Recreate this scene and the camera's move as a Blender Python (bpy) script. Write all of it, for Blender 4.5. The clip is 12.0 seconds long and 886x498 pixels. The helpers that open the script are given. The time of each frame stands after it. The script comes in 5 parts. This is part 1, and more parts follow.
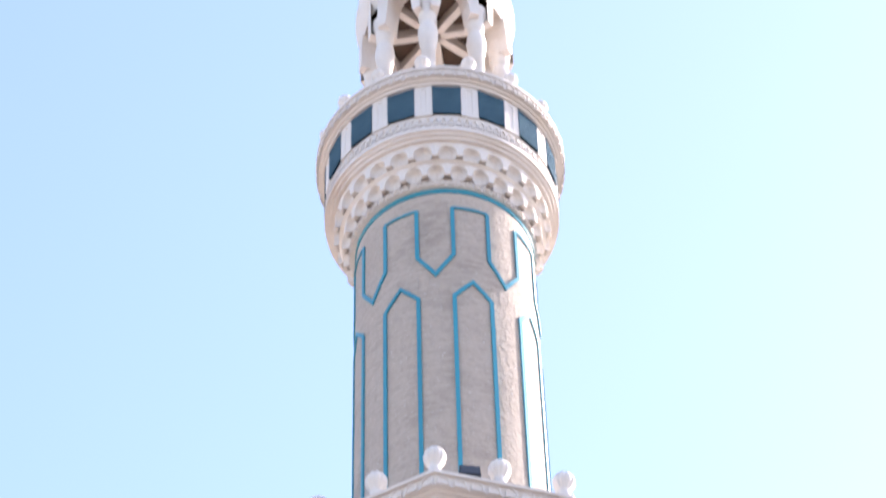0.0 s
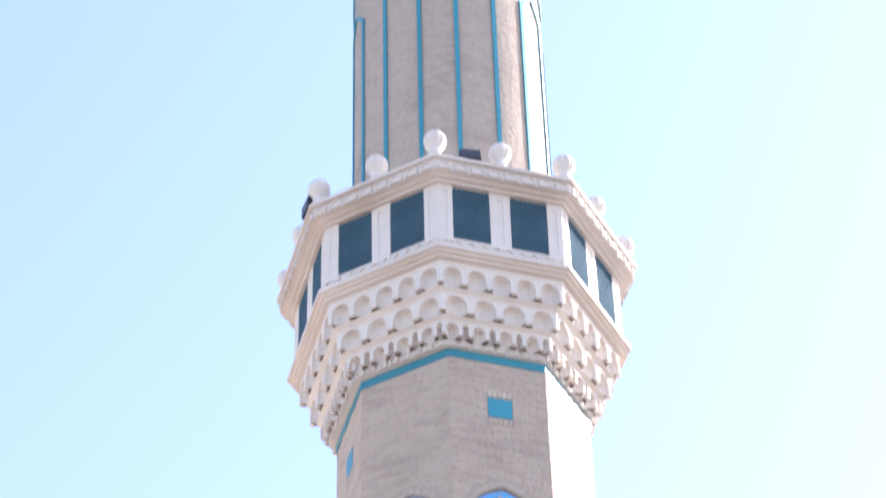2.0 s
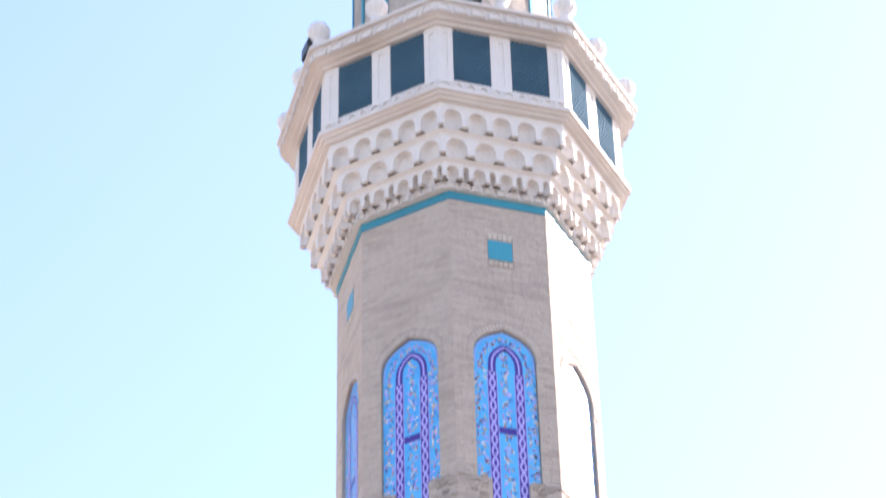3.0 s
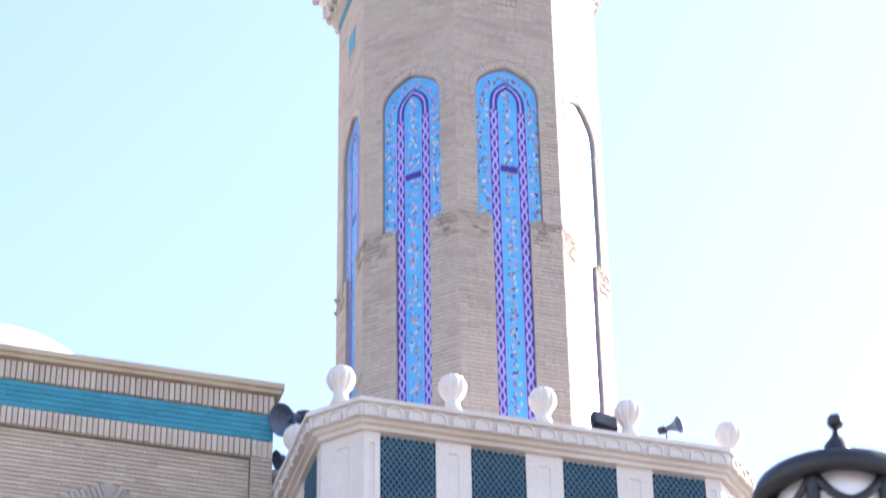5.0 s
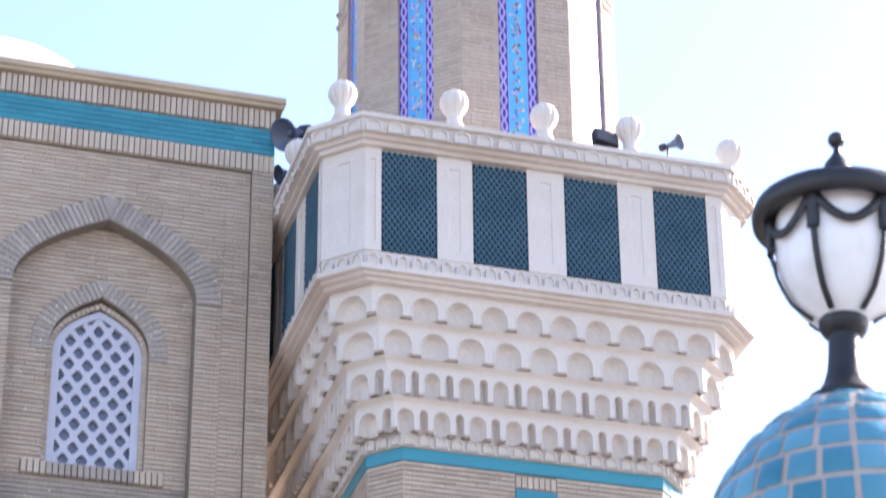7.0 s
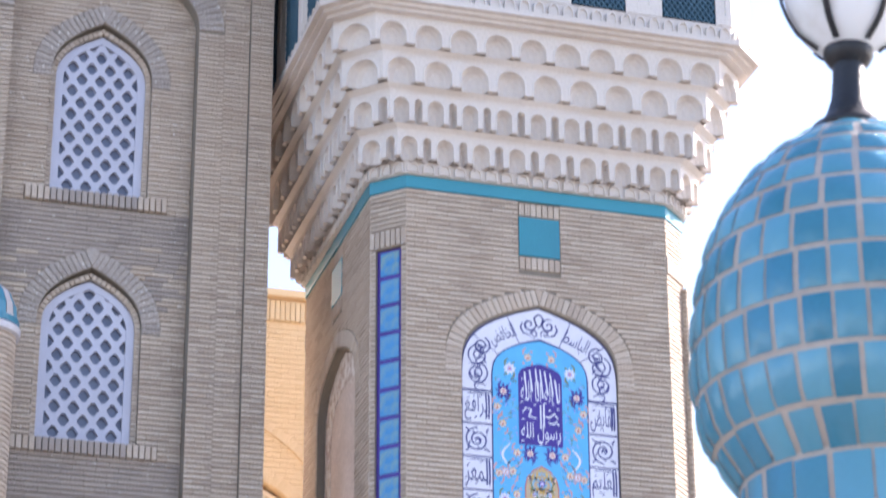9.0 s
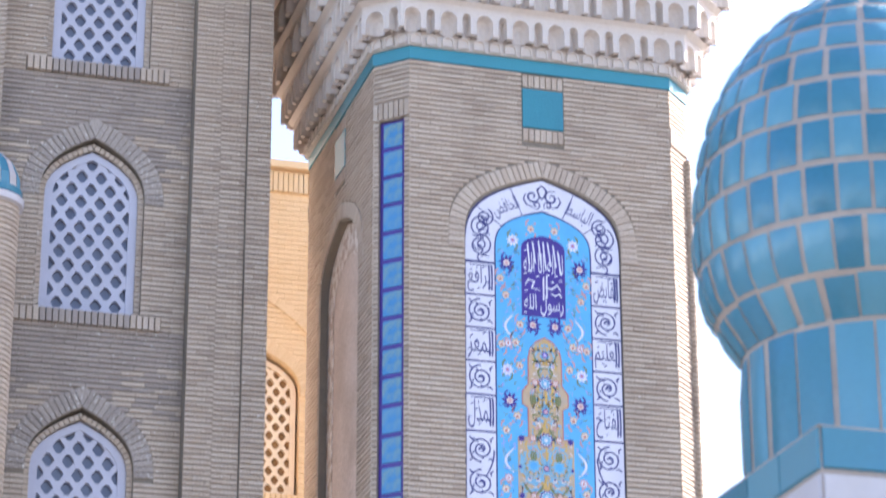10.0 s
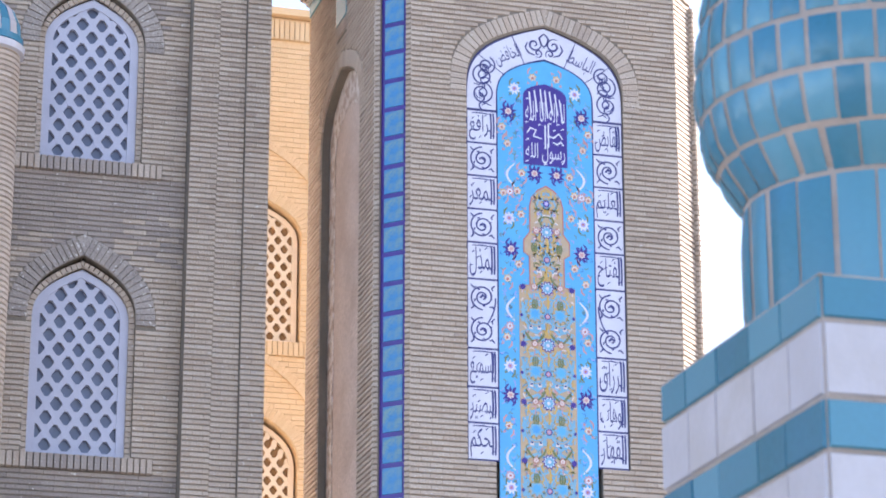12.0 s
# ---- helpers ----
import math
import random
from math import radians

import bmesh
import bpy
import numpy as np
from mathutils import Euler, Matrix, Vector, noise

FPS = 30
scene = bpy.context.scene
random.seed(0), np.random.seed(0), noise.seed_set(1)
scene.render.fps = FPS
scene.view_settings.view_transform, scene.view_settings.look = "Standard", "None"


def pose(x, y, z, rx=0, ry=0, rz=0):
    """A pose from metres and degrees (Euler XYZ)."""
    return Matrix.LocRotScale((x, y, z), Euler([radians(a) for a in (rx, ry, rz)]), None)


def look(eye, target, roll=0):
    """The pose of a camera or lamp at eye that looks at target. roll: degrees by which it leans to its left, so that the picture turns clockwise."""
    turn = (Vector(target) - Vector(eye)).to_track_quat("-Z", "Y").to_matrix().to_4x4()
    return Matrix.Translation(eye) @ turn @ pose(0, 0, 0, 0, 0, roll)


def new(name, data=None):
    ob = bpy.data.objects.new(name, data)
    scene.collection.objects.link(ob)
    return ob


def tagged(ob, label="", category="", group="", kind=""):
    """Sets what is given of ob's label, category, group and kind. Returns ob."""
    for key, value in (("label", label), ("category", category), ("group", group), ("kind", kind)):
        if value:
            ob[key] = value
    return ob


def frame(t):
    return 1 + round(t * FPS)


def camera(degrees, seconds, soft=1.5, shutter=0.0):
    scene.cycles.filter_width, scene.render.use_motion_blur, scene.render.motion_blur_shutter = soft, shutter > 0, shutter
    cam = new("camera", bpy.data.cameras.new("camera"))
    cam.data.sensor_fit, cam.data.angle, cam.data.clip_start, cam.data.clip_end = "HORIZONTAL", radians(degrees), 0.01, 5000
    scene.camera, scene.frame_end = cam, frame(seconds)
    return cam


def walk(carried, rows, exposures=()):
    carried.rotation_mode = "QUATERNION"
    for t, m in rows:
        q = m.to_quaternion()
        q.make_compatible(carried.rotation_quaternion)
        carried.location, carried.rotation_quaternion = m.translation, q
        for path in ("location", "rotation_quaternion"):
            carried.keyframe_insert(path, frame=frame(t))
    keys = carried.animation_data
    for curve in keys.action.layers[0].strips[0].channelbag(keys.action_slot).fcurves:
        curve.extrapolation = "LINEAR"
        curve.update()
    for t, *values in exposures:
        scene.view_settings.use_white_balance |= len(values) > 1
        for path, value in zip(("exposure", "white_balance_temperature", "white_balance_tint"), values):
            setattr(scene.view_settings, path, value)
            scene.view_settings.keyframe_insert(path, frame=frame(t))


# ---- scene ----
cam = camera(18.513, 12.0, 1.75, 0.65)
cam.data.dof.use_dof, cam.data.dof.focus_distance, cam.data.dof.aperture_fstop = True, 30.0, 7.0
EYE = (-8.40, -26.83, 1.6)
# seconds, degrees up, turn and roll of a camera that tilts down on its tripod
ROWS = [
    (0.0, 51.232, -17.218, -1.735),
    (0.5, 49.68, -17.14, -1.737),
    (1.0, 48.056, -17.075, -1.672),
    (1.5, 46.346, -16.998, -1.653),
    (2.0, 44.579, -16.923, -1.617),
    (2.5, 42.941, -16.856, -1.607),
    (3.0, 41.264, -16.793, -1.519),
    (3.5, 39.774, -16.741, -1.422),
    (5.5, 34.378, -16.572, -0.865),
    (6.0, 32.918, -16.531, -0.773),
    (6.5, 31.31, -16.487, -0.61),
    (7.0, 29.756, -16.462, -0.545),
    (7.5, 28.345, -16.434, -0.472),
    (9.5, 22.629, -16.294, -0.191),
    (10.0, 21.317, -16.253, -0.123),
    (10.5, 20.146, -16.23, -0.073),
    (11.0, 19.253, -16.216, -0.008),
    (11.5, 18.544, -16.217, -0.012),
    (12.0, 18.123, -16.213, -0.045),
]
walk(cam, [(t, pose(*EYE) @ pose(0, 0, 0, 0, 0, turn) @ pose(0, 0, 0, 90 + up) @ pose(0, 0, 0, 0, 0, roll)) for t, up, turn, roll in ROWS])

# ---- light ----
SUN_TURN, SUN_UP = 12.0, 36.0  # degrees from +x towards +y, and above the horizon
world = bpy.data.worlds.new("sky")
scene.world = world
world.use_nodes = True
wn = world.node_tree.nodes
sky = wn.new("ShaderNodeTexSky")
sky.sky_type = "NISHITA"
sky.sun_disc = False
sky.sun_elevation = radians(SUN_UP)
sky.sun_rotation = radians(90 - SUN_TURN)
sky.air_density, sky.dust_density, sky.ozone_density = 1.0, 0.7, 1.0
wn["Background"].inputs["Strength"].default_value = 0.15
world.node_tree.links.new(sky.outputs[0], wn["Background"].inputs[0])
sun_dir = Vector((math.cos(radians(SUN_UP)) * math.cos(radians(SUN_TURN)), math.cos(radians(SUN_UP)) * math.sin(radians(SUN_TURN)), math.sin(radians(SUN_UP))))
sun = new("sun", bpy.data.lights.new("sun", "SUN"))
sun.data.energy, sun.data.angle, sun.data.color = 5.0, radians(0.53), (1.0, 0.95, 0.86)
sun.matrix_world = look(sun_dir * 80, (0, 0, 0))
scene.view_settings.exposure = 1.67
scene.view_settings.use_white_balance = True
scene.view_settings.white_balance_temperature, scene.view_settings.white_balance_tint = 6500, 21


# ---- materials ----
def material(name, rough=0.7, metal=0.0):
    m = bpy.data.materials.new(name)
    m.use_nodes = True
    b = m.node_tree.nodes["Principled BSDF"]
    b.inputs["Roughness"].default_value = rough
    b.inputs["Metallic"].default_value = metal
    return m, m.node_tree, b


def mixed(nt, a, b, fac):
    n = nt.nodes.new("ShaderNodeMix")
    n.data_type = "RGBA"
    for sock, v in ((n.inputs[6], a), (n.inputs[7], b), (n.inputs[0], fac)):
        if isinstance(v, (tuple, float, int)):
            sock.default_value = (*v, 1) if isinstance(v, tuple) else v
        else:
            nt.links.new(v, sock)
    return n.outputs[2]


def coords(nt, scale=(1, 1, 1)):
    tc = nt.nodes.new("ShaderNodeTexCoord")
    mp = nt.nodes.new("ShaderNodeMapping")
    mp.inputs["Scale"].default_value = scale
    nt.links.new(tc.outputs["Object"], mp.inputs[0])
    return mp.outputs[0]


def noise_ramp(nt, scale, lo, hi, detail=4, vec=None):
    n = nt.nodes.new("ShaderNodeTexNoise")
    n.inputs["Scale"].default_value, n.inputs["Detail"].default_value = scale, detail
    nt.links.new(vec if vec else coords(nt), n.inputs["Vector"])
    r = nt.nodes.new("ShaderNodeMapRange")
    r.inputs[1].default_value, r.inputs[2].default_value = lo, hi
    nt.links.new(n.outputs[0], r.inputs[0])
    return r.outputs[0]


def bump(nt, bsdf, height, strength, distance):
    n = nt.nodes.new("ShaderNodeBump")
    n.inputs["Strength"].default_value, n.inputs["Distance"].default_value = strength, distance
    nt.links.new(height, n.inputs["Height"])
    nt.links.new(n.outputs[0], bsdf.inputs["Normal"])


def piece_random(nt):
    g, o = nt.nodes.new("ShaderNodeNewGeometry"), nt.nodes.new("ShaderNodeObjectInfo")
    add, fr = nt.nodes.new("ShaderNodeMath"), nt.nodes.new("ShaderNodeMath")
    fr.operation = "FRACT"
    nt.links.new(g.outputs["Random Per Island"], add.inputs[0])
    nt.links.new(o.outputs["Random"], add.inputs[1])
    nt.links.new(add.outputs[0], fr.inputs[0])
    return fr.outputs[0]


def worn(name, base, stain, rough=0.75, grain=60, patch=1.6, amount=0.5, relief=0.3, pieces=None, patch_range=(0.42, 0.72), specks=0.0):
    """A surface with fine grain, larger stains and, where it is made of pieces, a tone for each."""
    m, nt, b = material(name, rough)
    col = mixed(nt, base, stain, noise_ramp(nt, patch, *patch_range, detail=6))
    mul = nt.nodes.new("ShaderNodeMath")
    mul.operation = "MULTIPLY"
    g = noise_ramp(nt, grain, 0.35, 0.7)
    nt.links.new(g, mul.inputs[0])
    mul.inputs[1].default_value = amount
    col = mixed(nt, col, tuple(c * 0.72 for c in base), mul.outputs[0])
    if pieces:
        col = mixed(nt, col, pieces, _scaled(nt, piece_random(nt), 0.65))
    if specks:
        col = mixed(nt, col, (0.68, 0.65, 0.60), noise_ramp(nt, 28, specks, specks + 0.03, 2))
    nt.links.new(col, b.inputs["Base Color"])
    bump(nt, b, g, relief, 0.01)
    return m


def _scaled(nt, out, k):
    n = nt.nodes.new("ShaderNodeMath")
    n.operation = "MULTIPLY"
    nt.links.new(out, n.inputs[0])
    n.inputs[1].default_value = k
    return n.outputs[0]


BRICK = worn("buff_brick", (0.51, 0.408, 0.32), (0.335, 0.27, 0.222), 0.85, 45, 0.8, 0.5, 0.5, (0.57, 0.49, 0.405), specks=0.69)
BRICK_GREY = worn("grey_arch_brick", (0.385, 0.335, 0.295), (0.25, 0.215, 0.19), 0.9, 35, 2.0, 0.6, 0.8, (0.46, 0.40, 0.355), specks=0.66)
BRICK_SHAFT = worn("rough_shaft_brick", (0.46, 0.38, 0.32), (0.26, 0.21, 0.175), 0.9, 14, 1.1, 0.6, 0.7, (0.51, 0.43, 0.36), (0.52, 0.8), specks=0.70)
BRICK_SOOTY = worn("sooty_brick", (0.37, 0.315, 0.28), (0.26, 0.225, 0.205), 0.9, 40, 2.5, 0.5, 0.5, (0.42, 0.36, 0.31), specks=0.70)
BRICK_STAINED = worn("stained_brick", (0.36, 0.30, 0.25), (0.18, 0.145, 0.12), 0.9, 20, 3.0, 0.6, 0.7, (0.42, 0.35, 0.29))
MORTAR = worn("mortar", (0.24, 0.205, 0.165), (0.18, 0.155, 0.125), 0.95, 30, 1.5)
MORTAR_SHAFT = worn("shaft_mortar", (0.42, 0.35, 0.295), (0.28, 0.23, 0.19), 0.95, 30, 1.5)
WORN_WHITE = worn("flaking_white_plaster", (0.80, 0.74, 0.69), (0.48, 0.36, 0.28), 0.85, 22, 9.0, 0.6, 0.9, None, (0.45, 0.60))
# rear wing's brick, with the warm light bounced onto it painted in as yellow
BRICK_WARM_LIT = worn("warm_lit_brick", (0.70, 0.50, 0.28), (0.64, 0.44, 0.24), 0.85, 45, 0.8, 0.3, 0.4, (0.74, 0.55, 0.33))
STONE = worn("white_stone", (0.66, 0.60, 0.55), (0.53, 0.45, 0.38), 0.7, 25, 0.9, 0.25, 0.3, None, (0.46, 0.78))
PLASTER = worn("beige_plaster", (0.68, 0.57, 0.50), (0.50, 0.39, 0.32), 0.9, 18, 2.0, 0.6, 0.6)
CEILING_BROWN = worn("dark_brown_boards", (0.10, 0.06, 0.04), (0.07, 0.045, 0.03), 0.85, 30, 2.0, 0.3, 0.1)
BROWN = worn("brown_backing", (0.30, 0.17, 0.075), (0.22, 0.12, 0.05), 0.8, 30, 2.0, 0.3, 0.1)
# gypsum of the rear wing, tinted for the same bounced light
GRILLE_WARM_LIT = worn("warm_lit_gypsum", (0.74, 0.60, 0.42), (0.66, 0.52, 0.36), 0.75, 30, 1.2, 0.2, 0.1)
GYPSUM = worn("white_gypsum", (0.50, 0.51, 0.60), (0.43, 0.44, 0.52), 0.7, 30, 1.2, 0.15, 0.1)
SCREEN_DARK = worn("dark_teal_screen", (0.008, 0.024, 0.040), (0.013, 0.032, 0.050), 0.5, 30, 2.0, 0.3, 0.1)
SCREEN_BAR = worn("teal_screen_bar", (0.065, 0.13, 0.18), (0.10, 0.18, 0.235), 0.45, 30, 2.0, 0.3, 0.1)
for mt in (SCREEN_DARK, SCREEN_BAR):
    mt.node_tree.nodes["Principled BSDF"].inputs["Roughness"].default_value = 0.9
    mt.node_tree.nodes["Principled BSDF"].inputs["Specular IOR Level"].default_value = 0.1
DARK = worn("dark_interior", (0.05, 0.05, 0.06), (0.035, 0.035, 0.04), 0.4, 10, 1.0)
BLACK = worn("black_iron", (0.012, 0.012, 0.016), (0.03, 0.028, 0.03), 0.45, 50, 3.0, 0.3, 0.2)
ROOF_EDGE = worn("tan_coping", (0.50, 0.40, 0.28), (0.40, 0.31, 0.22), 0.8, 30, 1.0, 0.4, 0.3)
GROUT = worn("pale_grout", (0.46, 0.39, 0.345), (0.32, 0.265, 0.225), 0.9, 30, 3.0, 0.4, 0.4)
WHITE_TILE = worn("white_tile", (0.56, 0.54, 0.56), (0.47, 0.43, 0.40), 0.25, 30, 3.0, 0.2, 0.08, (0.52, 0.52, 0.58))
PANEL_WHITE = worn("white_glazed_tile", (0.70, 0.70, 0.78), (0.62, 0.62, 0.72), 0.3, 40, 3.0, 0.2, 0.05)
INK = worn("cobalt_ink", (0.03, 0.035, 0.17), (0.06, 0.06, 0.22), 0.3, 60, 5.0, 0.3, 0.05)
PURPLE = worn("violet_glaze", (0.055, 0.025, 0.26), (0.04, 0.02, 0.20), 0.3, 40, 4.0, 0.3, 0.05)
LILAC = worn("lilac_glaze", (0.42, 0.36, 0.72), (0.34, 0.28, 0.62), 0.3, 40, 4.0, 0.3, 0.05)
GOLD = worn("ochre_glaze", (0.55, 0.39, 0.23), (0.44, 0.37, 0.29), 0.35, 22, 9.0, 0.4, 0.05)
OCHRE = worn("yellow_glaze", (0.66, 0.42, 0.10), (0.56, 0.36, 0.12), 0.35, 40, 6.0, 0.3, 0.05)
RED = worn("brick_red_glaze", (0.52, 0.17, 0.13), (0.46, 0.24, 0.19), 0.35, 40, 6.0, 0.3, 0.05)
CREAM = worn("cream_glaze", (0.72, 0.64, 0.58), (0.70, 0.52, 0.46), 0.35, 40, 6.0, 0.2, 0.05)
LEAF = worn("olive_glaze", (0.16, 0.20, 0.06), (0.22, 0.22, 0.10), 0.35, 40, 6.0, 0.3, 0.05)
BLUE = worn("sky_blue_glaze", (0.075, 0.40, 0.72), (0.05, 0.30, 0.66), 0.3, 50, 5.0, 0.35, 0.05, (0.10, 0.46, 0.76))
BLUE_DEEP = worn("deep_blue_glaze", (0.03, 0.20, 0.55), (0.03, 0.16, 0.45), 0.3, 40, 5.0, 0.3, 0.05)
TEAL = worn("turquoise_brick", (0.018, 0.21, 0.28), (0.02, 0.16, 0.23), 0.35, 40, 1.5, 0.35, 0.15, (0.035, 0.28, 0.36))
PALE_BLUE = worn("pale_blue_glaze", (0.17, 0.42, 0.60), (0.22, 0.44, 0.56), 0.35, 40, 6.0, 0.3, 0.05)
ROSE = worn("rose_glaze", (0.62, 0.34, 0.34), (0.55, 0.26, 0.24), 0.35, 40, 6.0, 0.3, 0.05)
AZURE = worn("azure_tile", (0.030, 0.185, 0.265), (0.03, 0.195, 0.33), 0.22, 40, 1.6, 0.35, 0.08, (0.15, 0.39, 0.50))
STRIP_BLUE = worn("mottled_blue_tile", (0.035, 0.24, 0.52), (0.20, 0.34, 0.31), 0.35, 40, 9.0, 0.5, 0.08, (0.05, 0.27, 0.55), (0.44, 0.60))
SPEAKER = worn("blue_grey_horn", (0.10, 0.13, 0.20), (0.06, 0.08, 0.13), 0.45, 30, 3.0, 0.2, 0.1)
WHITE_DOME = worn("white_dome_paint", (0.80, 0.79, 0.77), (0.74, 0.72, 0.69), 0.6, 20, 0.6, 0.1, 0.1)
GROUND = worn("grey_paving", (0.205, 0.19, 0.175), (0.16, 0.148, 0.135), 0.9, 8, 0.25, 0.4, 0.3)


def glass_globe():
    m, nt, b = material("milky_glass", 0.35)
    col = mixed(nt, (0.80, 0.79, 0.80), (0.55, 0.52, 0.47), noise_ramp(nt, 4.0, 0.5, 0.8))
    nt.links.new(col, b.inputs["Base Color"])
    b.inputs["Subsurface Weight"].default_value = 0.25
    b.inputs["Subsurface Radius"].default_value = (0.1, 0.1, 0.1)
    return m


MILKY = glass_globe()


# ---- building helpers ----
class Shape:
    """Vertices and faces gathered for one mesh."""

    def __init__(self):
        self.v, self.f = [], []

    def add(self, verts, faces):
        k = len(self.v)
        self.v += [tuple(p) for p in verts]
        self.f += [tuple(i + k for i in q) for q in faces]
        return self

    def box(self, x0, x1, y0, y1, z0, z1):
        return self.add([(x0, y0, z0), (x1, y0, z0), (x1, y1, z0), (x0, y1, z0), (x0, y0, z1), (x1, y0, z1), (x1, y1, z1), (x0, y1, z1)],
                        [(0, 1, 5, 4), (1, 2, 6, 5), (2, 3, 7, 6), (3, 0, 4, 7), (4, 5, 6, 7), (3, 2, 1, 0)])

    def brick(self, x0, x1, y0, y1, z0, z1, e=0.006):
        """A brick's face towards -y with chamfered edges; no back."""
        return self.add([(x0, y1, z0), (x1, y1, z0), (x1, y1, z1), (x0, y1, z1), (x0 + e / 4, y0, z0 + e), (x1 - e / 4, y0, z0 + e), (x1 - e / 4, y0, z1 - e), (x0 + e / 4, y0, z1 - e)],
                        [(4, 5, 6, 7), (0, 1, 5, 4), (1, 2, 6, 5), (2, 3, 7, 6), (3, 0, 4, 7)])

    def ring(self, o0, z0, o1, z1, caps=True):
        """A prism between two outlines of equal count."""
        n = len(o0)
        self.add([(*p, z0) for p in o0] + [(*p, z1) for p in o1],
                 [(i, (i + 1) % n, n + (i + 1) % n, n + i) for i in range(n)] + ([tuple(range(n))[::-1], tuple(range(n, 2 * n))] if caps else []))
        return self

    def stack(self, levels, shape):
        """One moulding of several steps: (foot, top, size) from below upwards."""
        rows = [(shape(H), z) for z0, z1, H in levels for z in (z0, z1)]
        n = len(rows[0][0])
        return self.add([(*q, z) for o, z in rows for q in o],
                        [(k * n + i, k * n + (i + 1) % n, (k + 1) * n + (i + 1) % n, (k + 1) * n + i) for k in range(len(rows) - 1) for i in range(n)] + [tuple(range(n))[::-1], tuple(range((len(rows) - 1) * n, len(rows) * n))])

    def lathe(self, prof, n=32, cx=0.0, cy=0.0):
        """A turned body from (radius, height) pairs."""
        k = len(prof)
        vs = [(cx + r * math.cos(2 * math.pi * i / n), cy + r * math.sin(2 * math.pi * i / n), z) for i in range(n) for r, z in prof]
        self.add(vs, [(i * k + j, ((i + 1) % n) * k + j, ((i + 1) % n) * k + j + 1, i * k + j + 1) for i in range(n) for j in range(k - 1)])
        return self

    def plate(self, pts, y0, y1):
        """A flat plate with its outline in x, z, its front at y0 and its back at y1."""
        n = len(pts)
        return self.add([(x, y0, z) for x, z in pts] + [(x, y1, z) for x, z in pts],
                        [tuple(range(n))] + [((i + 1) % n, i, n + i, n + (i + 1) % n) for i in range(n)])

    def ribbon(self, pts, w, y, taper=True):
        """A flat band along points in x, z."""
        P = [Vector(p) for p in pts]
        n, vs = len(P), []
        for i in range(n):
            d = (P[min(i + 1, n - 1)] - P[max(i - 1, 0)]).normalized()
            k = w / 2 * (0.35 + 0.65 * math.sin(math.pi * (i + 0.5) / n) if taper else 1)
            vs += [(P[i].x - d.y * k, y, P[i].y + d.x * k), (P[i].x + d.y * k, y, P[i].y - d.x * k)]
        return self.add(vs, [(2 * i, 2 * i + 1, 2 * i + 3, 2 * i + 2) for i in range(n - 1)])

    def mesh(self, name, mat, smooth=False):
        me = bpy.data.meshes.new(name)
        me.from_pydata(self.v, [], self.f)
        bm = bmesh.new()
        bm.from_mesh(me)
        if len(bm.verts) < 60000:
            bmesh.ops.recalc_face_normals(bm, faces=bm.faces)
        bm.to_mesh(me)
        bm.free()
        if smooth:
            me.shade_smooth()
        me.materials.append(mat)
        return me


PLACES = {}  # the pose of each part within its thing


def part(name, shape, mat, parent, label="", m=None, smooth=False, kind=""):
    me = shape if isinstance(shape, bpy.types.Mesh) else shape.mesh(name, mat, smooth)
    ob = new(name, me)
    ob.parent = parent
    PLACES[ob] = m if m is not None else PLACES.get(parent, Matrix())
    ob.matrix_basis = PLACES.get(parent, Matrix()).inverted() @ PLACES[ob]
    return tagged(ob, label, kind=kind)


def thing(name, label, category, m=None, group="", kind=""):
    ob = new(name)
    ob.empty_display_size = 0.3
    if m is not None:
        ob.matrix_basis = m
    return tagged(ob, label, category, group, kind)


def arch_half(f, p=4.0):
    """Half width, as a share, at the share f of a pointed arch's rise; p: how full the arch is."""
    return max(0.0, 1 - f ** p)


def arch_outline(xc, hw, zb, zs, za, n=14, p=4.0):
    right = [(xc + hw * arch_half(i / n, p), zs + (za - zs) * i / n) for i in range(n)]
    left = [(2 * xc - x, z) for x, z in right]
    return [(xc - hw, zb), (xc + hw, zb)] + right + [(xc, za)] + left[::-1]


def full(op):
    return op[5] if len(op) > 5 else 4.0


def arch_span(op, z):
    """The x span of an opening at height z, or None."""
    xc, hw, zb, zs, za = op[:5]
    if z <= zb or z >= za:
        return None
    w = hw if z <= zs else hw * arch_half((z - zs) / (za - zs), full(op))
    return (xc - w, xc + w)


def free_spans(x0, x1, z, openings):
    spans = [(x0, x1)]
    for op in openings:
        s = arch_span(op, z)
        if s:
            out = []
            for a, b in spans:
                if s[1] <= a or s[0] >= b:
                    out.append((a, b))
                else:
                    out += [(a, s[0])] * (s[0] > a) + [(s[1], b)] * (s[1] < b)
            spans = out
    return [(a, b) for a, b in spans if b - a > 0.015]


def course_bricks(x0, x1, z0, z1, openings, course=0.0565, length=0.24, joint=0.010, rng=None):
    """Bricks of a wall, course by course, as (x0, x1, z0, z1)."""
    rng = rng or random.Random(3)
    out, k = [], 0
    n = max(1, round((z1 - z0) / course))
    ch = (z1 - z0) / n
    for k in range(n):
        za = z0 + k * ch
        for a, b in free_spans(x0, x1, za + ch / 2, openings):
            x = a - (length / 2 if k % 2 else 0) - rng.uniform(0, 0.03)
            while x < b:
                p, q = max(x, a), min(x + length, b)
                if q - p > 0.012:
                    out.append((p, q - (0.001 if q < b else 0), za + joint / 2, za + ch - joint / 2))
                x += length
    return out


